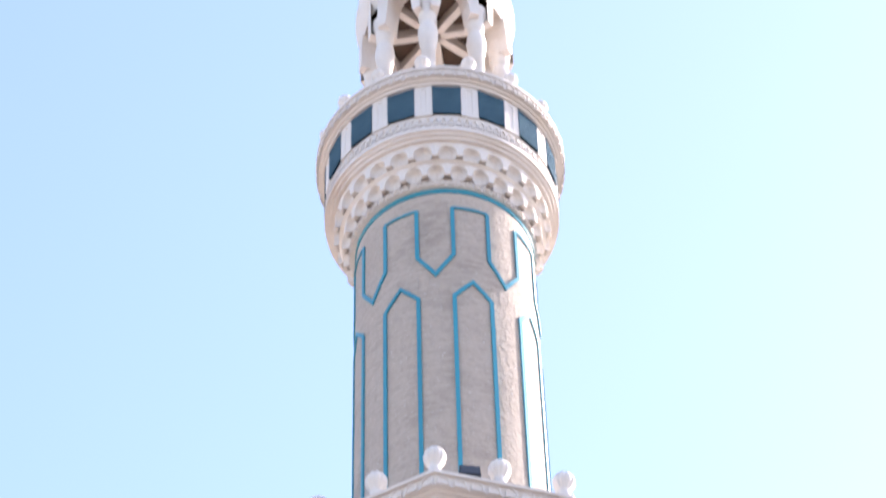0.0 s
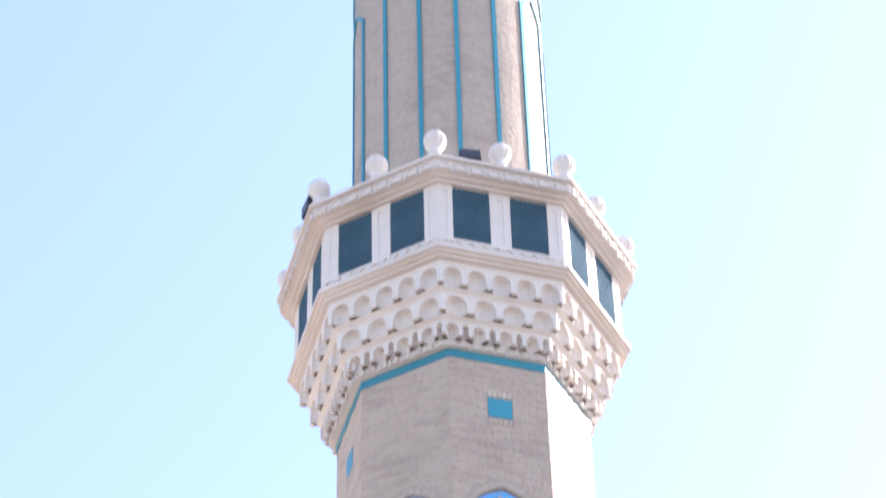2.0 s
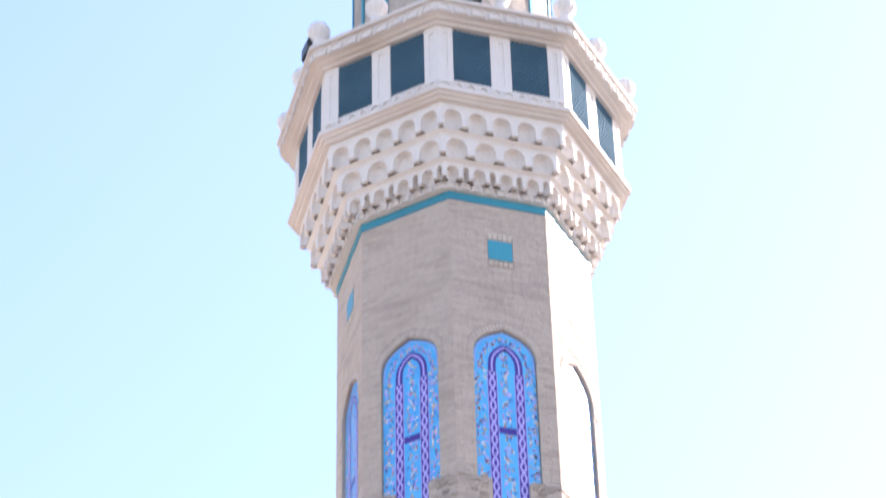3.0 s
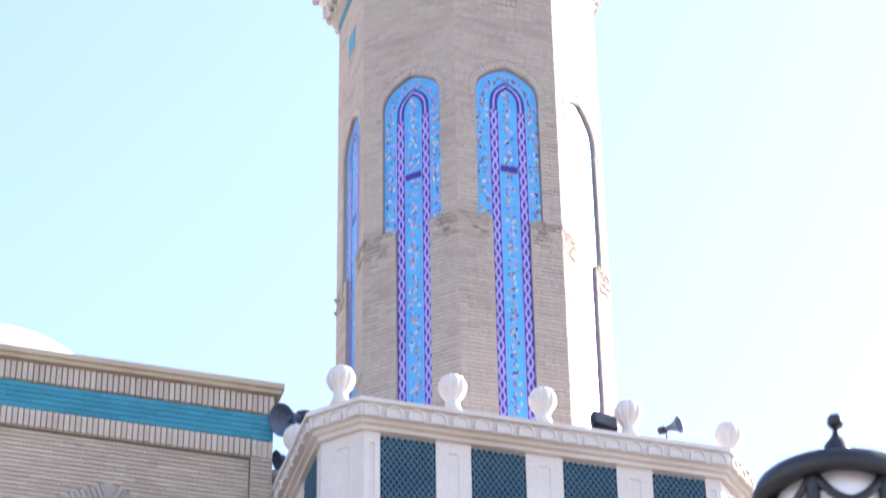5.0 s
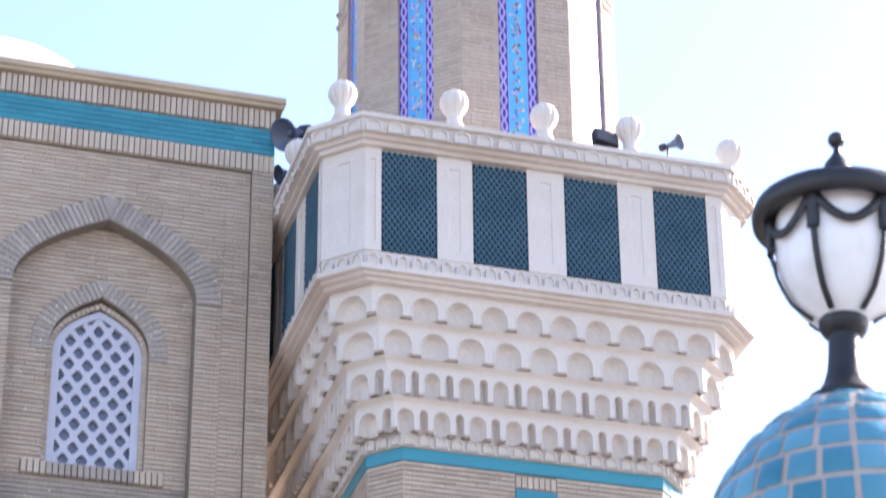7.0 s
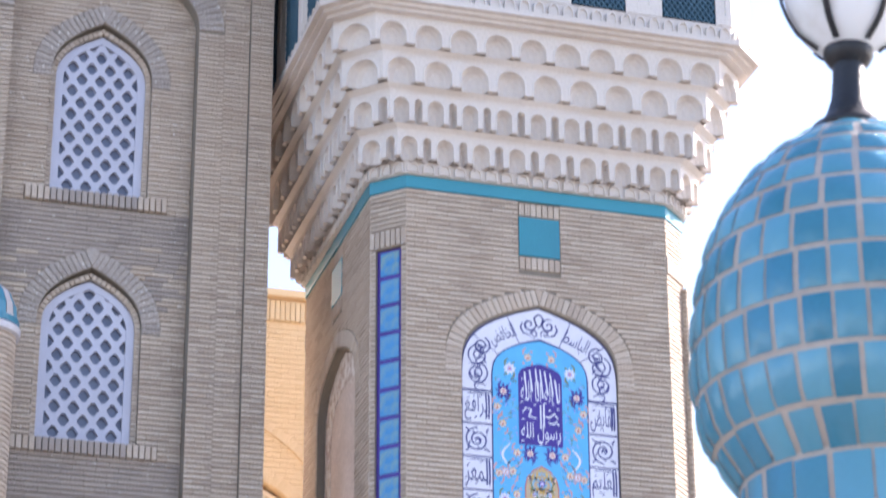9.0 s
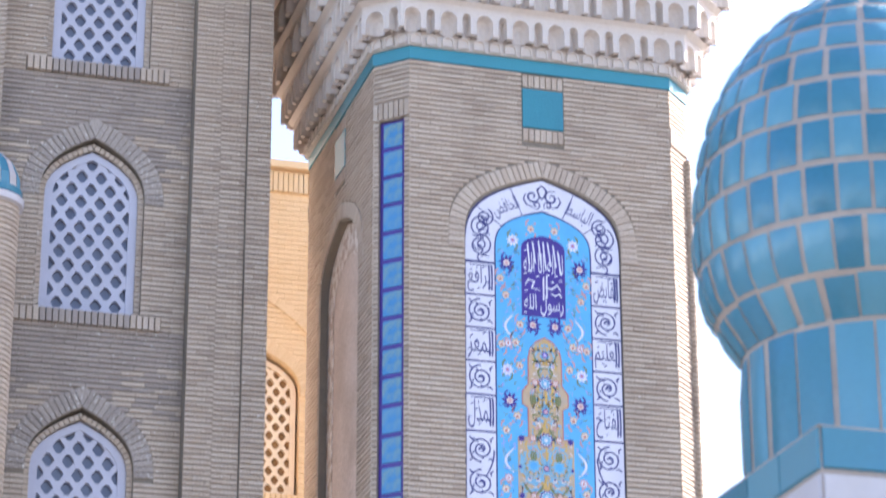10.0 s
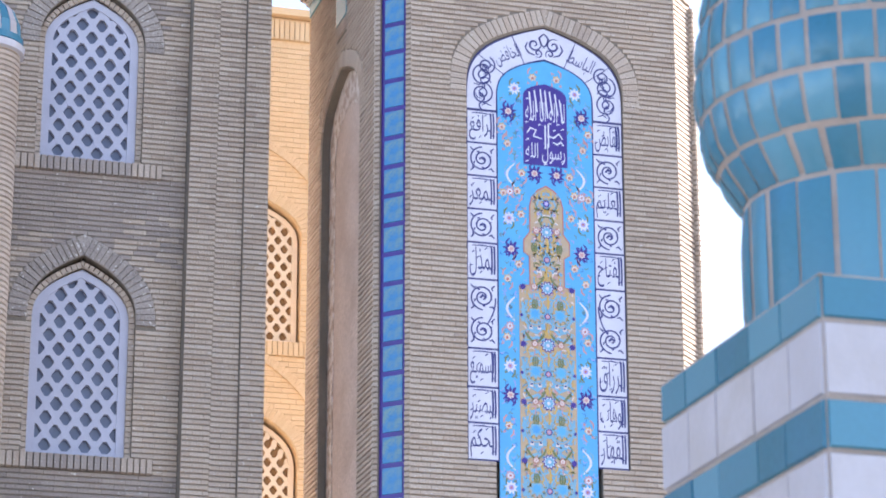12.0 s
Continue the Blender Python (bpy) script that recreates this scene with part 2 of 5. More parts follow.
def brick_wall(parent, name, y, bricks, mat, m=None, depth=0.016, single=None, label=""):
    """Bricks proud of the mortar at y + depth. Those that single(x, z) picks are pieces of their own, at most 300."""
    rng, joined, n = random.Random(7), Shape(), 0
    cache = {}
    for x0, x1, z0, z1 in bricks:
        j = rng.uniform(-0.0025, 0.0025)
        if single and n < 300 and x1 - x0 > 0.2 and single((x0 + x1) / 2, z0):
            key = round(x1 - x0, 3), round(z1 - z0, 4)
            if key not in cache:
                cache[key] = Shape().brick(0, key[0], 0, depth, 0, key[1]).mesh("brick", mat)
            part("brick", cache[key], mat, parent, m=(m or Matrix()) @ Matrix.Translation((x0, y + j, z0)))
            n += 1
        else:
            joined.brick(x0, x1, y + j, y + depth, z0, z1)
    if joined.v:
        part(name, joined, mat, parent, label, m=m, kind="stuff")


def pierced(x0, x1, z0, z1, y0, y1, openings):
    """A wall from y0 (front) to y1 with arched holes through it; the holes lie one above another or side by side."""
    s = Shape()
    xs = {x0, x1}
    for op in openings:
        xc, hw = op[:2]
        for i in range(15):
            w = hw * arch_half(i / 14, full(op))
            xs |= {round(xc - w, 5), round(xc + w, 5)}
    xs = sorted(x for x in xs if x0 <= x <= x1)
    for a, b in zip(xs, xs[1:]):
        if b - a < 1e-5:
            continue
        mid = (a + b) / 2
        cuts = sorted((o for o in openings if abs(mid - o[0]) < o[1]), key=lambda o: o[2])

        def top(o, x):
            u = min(1.0, abs(x - o[0]) / o[1])
            return o[3] + (o[4] - o[3]) * (1 - u) ** (1 / full(o))
        la, lb = z0, z0
        for j, o in enumerate(cuts + [None]):
            ha, hb = (o[2], o[2]) if o else (z1, z1)
            if o and abs(o[2] - la) < 0.01:  # an opening that goes on from the one below
                la, lb = top(o, a), top(o, b)
                s.add([(a, y0, la), (b, y0, lb), (b, y1, lb), (a, y1, la)], [(3, 2, 1, 0)])
                continue
            s.add([(a, y0, la), (b, y0, lb), (b, y0, hb), (a, y0, ha)], [(0, 1, 2, 3)])
            s.add([(a, y1, la), (b, y1, lb), (b, y1, hb), (a, y1, ha)], [(3, 2, 1, 0)])
            if o:
                la, lb = top(o, a), top(o, b)
                s.add([(a, y0, o[2]), (b, y0, o[2]), (b, y1, o[2]), (a, y1, o[2])], [(0, 1, 2, 3)])
                if j + 1 < len(cuts) and abs(cuts[j + 1][2] - la) < 0.01:
                    continue
                s.add([(a, y0, la), (b, y0, lb), (b, y1, lb), (a, y1, la)], [(3, 2, 1, 0)])
    for xc, hw, zb, zs, za in (o[:5] for o in openings):
        for x in (xc - hw, xc + hw):
            s.add([(x, y0, zb), (x, y1, zb), (x, y1, zs), (x, y0, zs)], [(0, 1, 2, 3)])
    for x in (x0, x1):
        s.add([(x, y0, z0), (x, y1, z0), (x, y1, z1), (x, y0, z1)], [(0, 1, 2, 3)])
    s.add([(x0, y0, z1), (x1, y0, z1), (x1, y1, z1), (x0, y1, z1)], [(0, 1, 2, 3)])
    return s


def voussoirs(parent, mat, xc, hw, zs, za, width, y0, y1, m=None, step=0.062, foot=None, p=4.0):
    """Wedge bricks on edge round a pointed arch, from its springing (or foot) over the apex."""
    pts = [(hw * arch_half(i / 200, p), zs + (za - zs) * i / 200) for i in range(201)]
    if foot is not None:
        pts = [(hw, foot + (zs - foot) * i / 40) for i in range(40)] + pts
    run = [0.0]
    for a, b in zip(pts, pts[1:]):
        run.append(run[-1] + math.hypot(b[0] - a[0], b[1] - a[1]))
    n = max(2, round(run[-1] / step))

    def at(d):
        i = max(1, min(len(pts) - 1, next((k for k, r in enumerate(run) if r >= d), len(pts) - 1)))
        u = (d - run[i - 1]) / max(1e-9, run[i] - run[i - 1])
        q = Vector((pts[i - 1][0] + (pts[i][0] - pts[i - 1][0]) * u, pts[i - 1][1] + (pts[i][1] - pts[i - 1][1]) * u))
        i0, i1 = max(0, i - 8), min(len(pts) - 1, i + 8)
        t = (Vector(pts[i1]) - Vector(pts[i0])).normalized()
        o = q + Vector((t.y, -t.x)) * width
        return q, o
    g, e = 0.0035, 0.004
    for j in range(n):
        a, ao = at(run[-1] * j / n + g)
        b, bo = at(run[-1] * (j + 1) / n - g)
        for side in (1, -1):
            quad = [(xc + side * v.x, v.y) for v in (a, ao, bo, b)]
            cx, cz = sum(q[0] for q in quad) / 4, sum(q[1] for q in quad) / 4
            inner = [(x + (cx - x) * e / 0.03, z + (cz - z) * e / 0.03) for x, z in quad]
            s = Shape().add([(x, y1, z) for x, z in quad] + [(x, y0 + 0.003, z) for x, z in quad] + [(x, y0, z) for x, z in inner],
                            [(i, (i + 1) % 4, 4 + (i + 1) % 4, 4 + i) for i in range(4)] + [(4 + i, 4 + (i + 1) % 4, 8 + (i + 1) % 4, 8 + i) for i in range(4)] + [(8, 9, 10, 11)])
            part("brick", s, mat, parent, m=m)
    q, o = at(run[-1])
    t = (Vector(pts[-1]) - Vector(pts[-9])).normalized()
    tip = za + width / max(0.3, -t.x)
    part("brick", Shape().plate([(xc, za + 0.01), (xc + o.x - g, o.y), (xc, tip), (xc - o.x + g, o.y)], y0, y1), mat, parent, m=m)


def outline(H, a):
    """A square of half width H whose corners are cut so that a straight side reaches from -a to a."""
    return [(-a, -H), (a, -H), (H, -a), (H, a), (a, H), (-a, H), (-H, a), (-H, -a)]


def octagon(r):
    return outline(r, r * math.tan(math.pi / 8))


def circle(r, n=64):
    return [(r * math.sin(2 * math.pi * (i - 0.5) / n), -r * math.cos(2 * math.pi * (i - 0.5) / n)) for i in range(n)]


def sides(H, a):
    """For each of the eight sides: its pose (x along it, -y outwards) and length."""
    out = []
    for k in range(8):
        dist, length = (H, 2 * a) if k % 2 == 0 else ((H + a) / math.sqrt(2), (H - a) * math.sqrt(2))
        out.append((Matrix.Rotation(radians(45 * k), 4, "Z") @ Matrix.Translation((0, -dist, 0)), length))
    return out


def round_sides(r, n, phase=0.0):
    return [(Matrix.Rotation(2 * math.pi * k / n + radians(phase), 4, "Z") @ Matrix.Translation((0, -r * math.cos(math.pi / n), 0)), 2 * r * math.sin(math.pi / n)) for k in range(n)]


def niche(w, h, d, share=0.40, apex=0.60):
    """One cell of a stalactite row: a plate with a hollowed round arch in a thin raised rim, open below between two feet."""
    s, n = Shape(), 14
    hw, za = share * w, apex * h
    zs = max(0.1 * h, za - hw)
    arc = [(hw * math.cos(math.pi * i / n), zs + (za - zs) * math.sin(math.pi * i / n)) for i in range(n + 1)]
    front = [(hw, 0)] + arc + [(-hw, 0)]
    k = len(front)

    def ring(fx, fz, y):
        return [(x * fx, y, z * fz) for x, z in front]
    # the hollow, rounded towards its back
    s.add(ring(1, 1, -0.008) + ring(0.93, 0.97, -0.008) + ring(0.91, 0.96, 0.012) + ring(0.84, 0.94, d * 0.45) + ring(0.66, 0.86, d * 0.8) + ring(0.36, 0.66, d * 0.97),
          [(j * k + i, j * k + i + 1, (j + 1) * k + i + 1, (j + 1) * k + i) for j in range(5) for i in range(k - 1)] + [tuple(range(5 * k, 6 * k))])
    rim = [(x * 1.07, z * 1.03) for x, z in front]
    s.add([(x, -0.008, z) for x, z in front] + [(x, 0, z) for x, z in rim], [(i, i + 1, k + i + 1, k + i) for i in range(k - 1)])
    w2 = w / 2
    for a, b in zip(rim[1:-1], rim[2:-1]):
        s.add([(a[0], 0, a[1]), (a[0], 0, h), (b[0], 0, h), (b[0], 0, b[1])], [(0, 1, 2, 3)])
    for side in (-1, 1):
        x0, x1 = side * rim[0][0], side * w2
        s.add([(x0, 0, 0), (x1, 0, 0), (x1, 0, h), (x0, 0, h)], [(0, 1, 2, 3)])
        # the foot's sloping underside
        s.add([(side * hw * 0.9, 0, 0), (x1, 0, 0), (x1, d * 0.3, -0.02 * h), (side * hw * 0.9, d * 0.3, -0.02 * h), (x1, d, zs * 0.6), (side * hw * 0.7, d, zs * 0.6)], [(0, 1, 2, 3), (3, 2, 4, 5)])
        s.add([(x1, 0, 0), (x1, d, 0), (x1, d, h), (x1, 0, h)], [(0, 1, 2, 3)])
    s.add([(-w2, 0, h), (w2, 0, h), (w2, d, h), (-w2, d, h)], [(0, 1, 2, 3)])
    return s


NICHES = {}


def niche_row(parent, places, z, h, d, cell, narrow=False):
    for M, length in places:
        n = max(1, round(length / cell))
        w = length / n
        for i in range(n):
            slots = [(w, 0.0, 0.40)] if not narrow else [(w * 0.64, -w * 0.18, 0.38), (w * 0.36, w * 0.32, 0.33)]
            for ww, off, share in slots:
                key = round(ww, 3), round(h, 3), round(d, 3), share, 0.67 if narrow else 0.73
                if key not in NICHES:
                    NICHES[key] = niche(*key).mesh("niche", STONE)
                part("niche", NICHES[key], STONE, parent, m=M @ Matrix.Translation((-length / 2 + w * (i + 0.5) + off, 0, z)))


SHELLS = {}


def shell_row(parent, places, z, cell, h, name="shell"):
    """Small round-headed shells in relief along a cornice."""
    for M, length in places:
        n = max(1, round(length / cell))
        w = length / n
        key = round(w, 3), h
        if key not in SHELLS:
            s, k = Shape(), 10
            arc = [(0.40 * w * math.cos(math.pi * i / k), h * 0.45 + h * 0.5 * math.sin(math.pi * i / k)) for i in range(k + 1)]
            rim = [(0.40 * w, 0)] + arc + [(-0.40 * w, 0)]
            inner = [(x * 0.72, 0.04 * h + z_ * 0.84) for x, z_ in rim]
            q = len(rim)
            s.add([(x, -0.004, z_) for x, z_ in rim] + [(x, -0.032, z_) for x, z_ in [(p[0] * 0.94, p[1]) for p in rim]] + [(x, -0.032, z_) for x, z_ in inner] + [(x * 0.95, -0.008, z_) for x, z_ in inner],
                  [(j * q + i, j * q + (i + 1) % q, (j + 1) * q + (i + 1) % q, (j + 1) * q + i) for j in range(3) for i in range(q)] + [tuple(range(3 * q, 4 * q))])
            SHELLS[key] = s.mesh(name, STONE)
        for i in range(n):
            part(name, SHELLS[key], STONE, parent, m=M @ Matrix.Translation((-length / 2 + w * (i + 0.5), 0, z)))


def screen_mesh(w, h, pitch=0.098):
    """A pierced screen: crossing diagonal bars and rings over a dark backing."""
    s = Shape()
    bar, x0, x1 = 0.0105, -w / 2, w / 2
    k = 1.5
    c = -h
    while c < w * k + h:
        for sign in (1, -1):
            pts = []
            for i in range(41):
                z = h * i / 40
                x = (c - z) / k + x0 if sign == 1 else x1 - (c - z) / k
                if x0 <= x <= x1:
                    pts.append((x, z))
            if len(pts) > 1:
                (xa, za), (xb, zb) = pts[0], pts[-1]
                y = -0.012 if sign == 1 else -0.009
                s.add([(xa - bar, y, za), (xa + bar, y, za), (xb + bar, y, zb), (xb - bar, y, zb), (xa - bar, 0.01, za), (xa + bar, 0.01, za), (xb + bar, 0.01, zb), (xb - bar, 0.01, zb)],
                      [(0, 1, 2, 3), (0, 3, 7, 4), (1, 5, 6, 2)])
        c += pitch
    return s


def post_mesh(w, h, d=0.05):
    """A square post with a sunk groove on its face."""
    s, g, e = Shape(), w * 0.16, 0.012
    z0, z1 = h * 0.10, h * 0.88
    o = [(-w / 2, 0, 0), (w / 2, 0, 0), (w / 2, 0, h), (-w / 2, 0, h)]
    i1 = [(-g, 0, z0), (g, 0, z0), (g, 0, z1), (-g, 0, z1)]
    i2 = [(x * 0.8, e, z) for x, _, z in i1]
    bk = [(x, d, z) for x, _, z in o]
    s.add(o + i1 + i2 + bk, [(0, 1, 5, 4), (1, 2, 6, 5), (2, 3, 7, 6), (3, 0, 4, 7), (4, 5, 9, 8), (5, 6, 10, 9), (6, 7, 11, 10), (7, 4, 8, 11), (8, 9, 10, 11),
                            (1, 0, 12, 13), (2, 1, 13, 14), (3, 2, 14, 15), (0, 3, 15, 12)])
    return s


def finial_mesh():
    """A ribbed stone ball on a waisted foot."""
    prof = [(0.0, 0.0), (0.10, 0.0), (0.10, 0.06), (0.078, 0.10), (0.070, 0.17), (0.085, 0.22), (0.122, 0.27), (0.140, 0.33), (0.137, 0.39), (0.110, 0.45), (0.06, 0.49), (0.0, 0.50)]
    s, n, k = Shape(), 80, len(prof)
    vs = []
    for i in range(n):
        rib = 1 - 0.09 * abs(math.cos(5 * math.pi * 2 * i / n)) ** 8
        for j, (r, z) in enumerate(prof):
            f = rib if j > 4 else 1
            vs.append((1.16 * r * f * math.cos(2 * math.pi * i / n), 1.16 * r * f * math.sin(2 * math.pi * i / n), 1.08 * z))
    s.add(vs, [(i * k + j, ((i + 1) % n) * k + j, ((i + 1) % n) * k + j + 1, i * k + j + 1) for i in range(n) for j in range(k - 1)])
    return s.mesh("finial", STONE, True)


# ---- ground ----
g = Shape().add([(-900, -900, 0), (900, -900, 0), (900, 900, 0), (-900, 900, 0)], [(0, 1, 2, 3)])
tagged(new("ground", g.mesh("ground", GROUND)), "pale paved open ground round the mosque", "ground", kind="structure")

# ---- minaret ----
UP = Matrix.Translation((-0.06, 0, 0))  # the upper storeys stand slightly off the base
minaret = thing("minaret", "tall buff brick minaret with white stone balconies and blue tilework", "minaret")
FINIAL = finial_mesh()
A0, H0 = 1.455, 1.765
PANEL = (0.0, 0.855, 2.0, 11.77, 12.70)  # arched field of each face of the base: centre, half width, foot, springing, apex


OPEN = ([(0.0, 0.855, 7.98, 11.77, 12.70), (0.0, 0.56, 2.0, 7.979, 7.98)], [PANEL])


def square_base():
    core = Shape().ring(outline(H0 - 0.14, A0 - 0.02), 0, outline(H0 - 0.14, A0 - 0.02), 14.0)
    base = part("base", core, MORTAR, minaret, "square buff brick base with cut corners and tiled fields")
    for k in range(4):
        M = Matrix.Rotation(radians(90 * k), 4, "Z") @ Matrix.Translation((0, -H0, 0))
        part("wall", pierced(-A0, A0, 0, 13.91, 0.016, 0.138, OPEN[k > 0]), MORTAR, base, m=M)
    # cut corners
    ch = (H0 - A0) * math.sqrt(2)
    dist = (H0 + A0) / math.sqrt(2)
    tile = Shape().brick(-0.112, 0.112, -0.006, 0.01, 0.022, 0.292).mesh("tile", STRIP_BLUE)
    for k in range(4):
        M = Matrix.Rotation(radians(45 + 90 * k), 4, "Z") @ Matrix.Translation((0, -dist, 0))
        deep = 0.064 if k else 0.016
        for x0, x1, y0, z1 in ((-ch / 2, -0.153, 0.016, 13.91), (0.153, ch / 2, 0.016, 13.91), (-0.153, 0.153, deep, 13.25)):
            part("corner_wall", Shape().box(x0, x1, y0, 0.2, 0, z1), MORTAR, base, m=M)
        part("corner_wall", Shape().box(-0.153, 0.153, 0.016, 0.2, 13.25, 13.91), MORTAR, base, m=M)
        br = course_bricks(-ch / 2, ch / 2, 13.47, 13.91, []) + course_bricks(-ch / 2, -0.155 if k else ch / 2, 2, 13.25, []) + (course_bricks(0.155, ch / 2, 2, 13.25, []) if k else [])
        brick_wall(base, "corner_bricks", 0, br, BRICK, M)
        for i in range(7):
            part("brick", Shape().brick(-ch / 2 + ch / 7 * i + 0.005, -ch / 2 + ch / 7 * (i + 1) - 0.005, -0.012, 0.016, 13.26, 13.46).mesh("brick", BRICK), BRICK, base, m=M)
        if k == 0:
            part("edge_pier", Shape().box(0.165, ch / 2, -0.045, 0.02, 0, 13.22), MORTAR, base, "brick pier along the cut corner", m=M)
            R = M @ Matrix.Translation((0.165, 0, 0)) @ Matrix.Rotation(radians(-90), 4, "Z")
            brick_wall(base, "pier_bricks", -0.012, course_bricks(0.0, 0.045, 2, 13.22, []), BRICK, R, depth=0.012)
            brick_wall(base, "pier_bricks", -0.055, course_bricks(0.165, ch / 2, 2, 13.22, []), BRICK, M, depth=0.01)
            continue
        strip = part("tile_strip", Shape().box(-0.152, 0.152, 0.046, 0.064, 2.0, 13.249), PURPLE, base, "violet edged strip of blue tiles", m=M)
        for i in range(35):
            part("tile", tile, STRIP_BLUE, strip, m=M @ Matrix.Translation((0, 0.044, 13.245 - 0.3135 * (i + 1))))
    # blue band under the corbels
    part("blue_band", Shape().ring(outline(H0 + 0.012, A0 + 0.006), 13.91, outline(H0 + 0.012, A0 + 0.006), 14.055), TEAL, base, "turquoise glazed brick band")
    return base


base = square_base()


def small_square(parent, M, xc, zc, half, mat, frame_w):
    """A turquoise square in a brick frame."""
    part("square_tile", Shape().brick(xc - half, xc + half, -0.004, 0.016, zc - half, zc + half), mat, parent, "square turquoise tile", m=M)
    n = max(3, round(2 * half / 0.065))
    for z0, z1 in ((zc + half + 0.008, zc + half + 0.008 + 0.15 * half / 0.23), (zc - half - 0.008 - 0.15 * half / 0.23, zc - half - 0.008)):
        for i in range(n):
            w = 2 * half / n
            part("brick", Shape().brick(xc - half + w * i + 0.004, xc - half + w * (i + 1) - 0.004, -0.004, 0.016, z0, z1), BRICK, parent, m=M)


def face_of_base(k):
    M = Matrix.Rotation(radians(90 * k), 4, "Z") @ Matrix.Translation((0, -H0, 0))
    sq = (0.017, 0.245, 12.99, 13.99, 13.995)
    ring = (0.0, 1.032, 11.81, 11.86, 12.92)
    squarehole = (0.017, 0.235, 13.06, 13.94, 13.95)
    br = course_bricks(-A0, A0, 2.0, 13.91, OPEN[k > 0] + [ring, squarehole])
    brick_wall(base, "bricks", 0, br, BRICK, M, single=(lambda x, z: x < -0.9 and 6.5 < z < 13.3) if k == 0 else None)
    voussoirs(base, BRICK, 0, 0.86, 11.83, 12.72, 0.175, -0.004, 0.016, M)
    small_square(base, M, 0.017, 13.50, 0.228, TEAL, 0.2)
    if k:
        part("plaster_field", Shape().plate(arch_outline(0, 0.85, 2.0, 11.77, 12.69), 0.11, 0.13), PLASTER, base, "plain beige plastered arched recess", m=M)
        out, inn = arch_outline(0, 0.845, 2.0, 11.77, 12.685), arch_outline(0, 0.60, 2.0, 11.70, 12.32)
        s = Shape()
        for i in range(1, len(out)):
            j = (i + 1) % len(out)
            q = (out[i], out[j], inn[j], inn[i])
            s.add([(x, 0.100, z) for x, z in q] + [(x, 0.1105, z) for x, z in q], [(0, 1, 2, 3), (4, 7, 6, 5), (0, 3, 7, 4), (1, 5, 6, 2), (2, 6, 7, 3), (0, 4, 5, 1)])
        part("plaster_border", s, WORN_WHITE, base, "flaking whitish plaster border", m=M)
    return M


for k in range(4):
    M_face = face_of_base(k)


def corbels(parent, off, levels, core, places, cells, narrow):
    """Stalactite rows: levels are (foot, top, outline size); each row stands proud of the one below."""
    s = Shape().stack([(z0, z1, H - 0.125) for z0, z1, H in levels], core)
    part("corbel_core", s, STONE, parent, m=off)
    for z0, z1, H in levels[:-1]:
        h = z1 - z0
        part("cove", Shape().stack([(z0 + 0.80 * h, z0 + 0.86 * h, H + 0.006), (z0 + 0.98 * h, z1 - 0.004, H + 0.06)], core), STONE, parent, m=off)
    for i, (z0, z1, H) in enumerate(levels):
        niche_row(parent, [(off @ M, L) for M, L in places(H)], z0, z1 - z0, 0.12, cells[i], narrow[i])


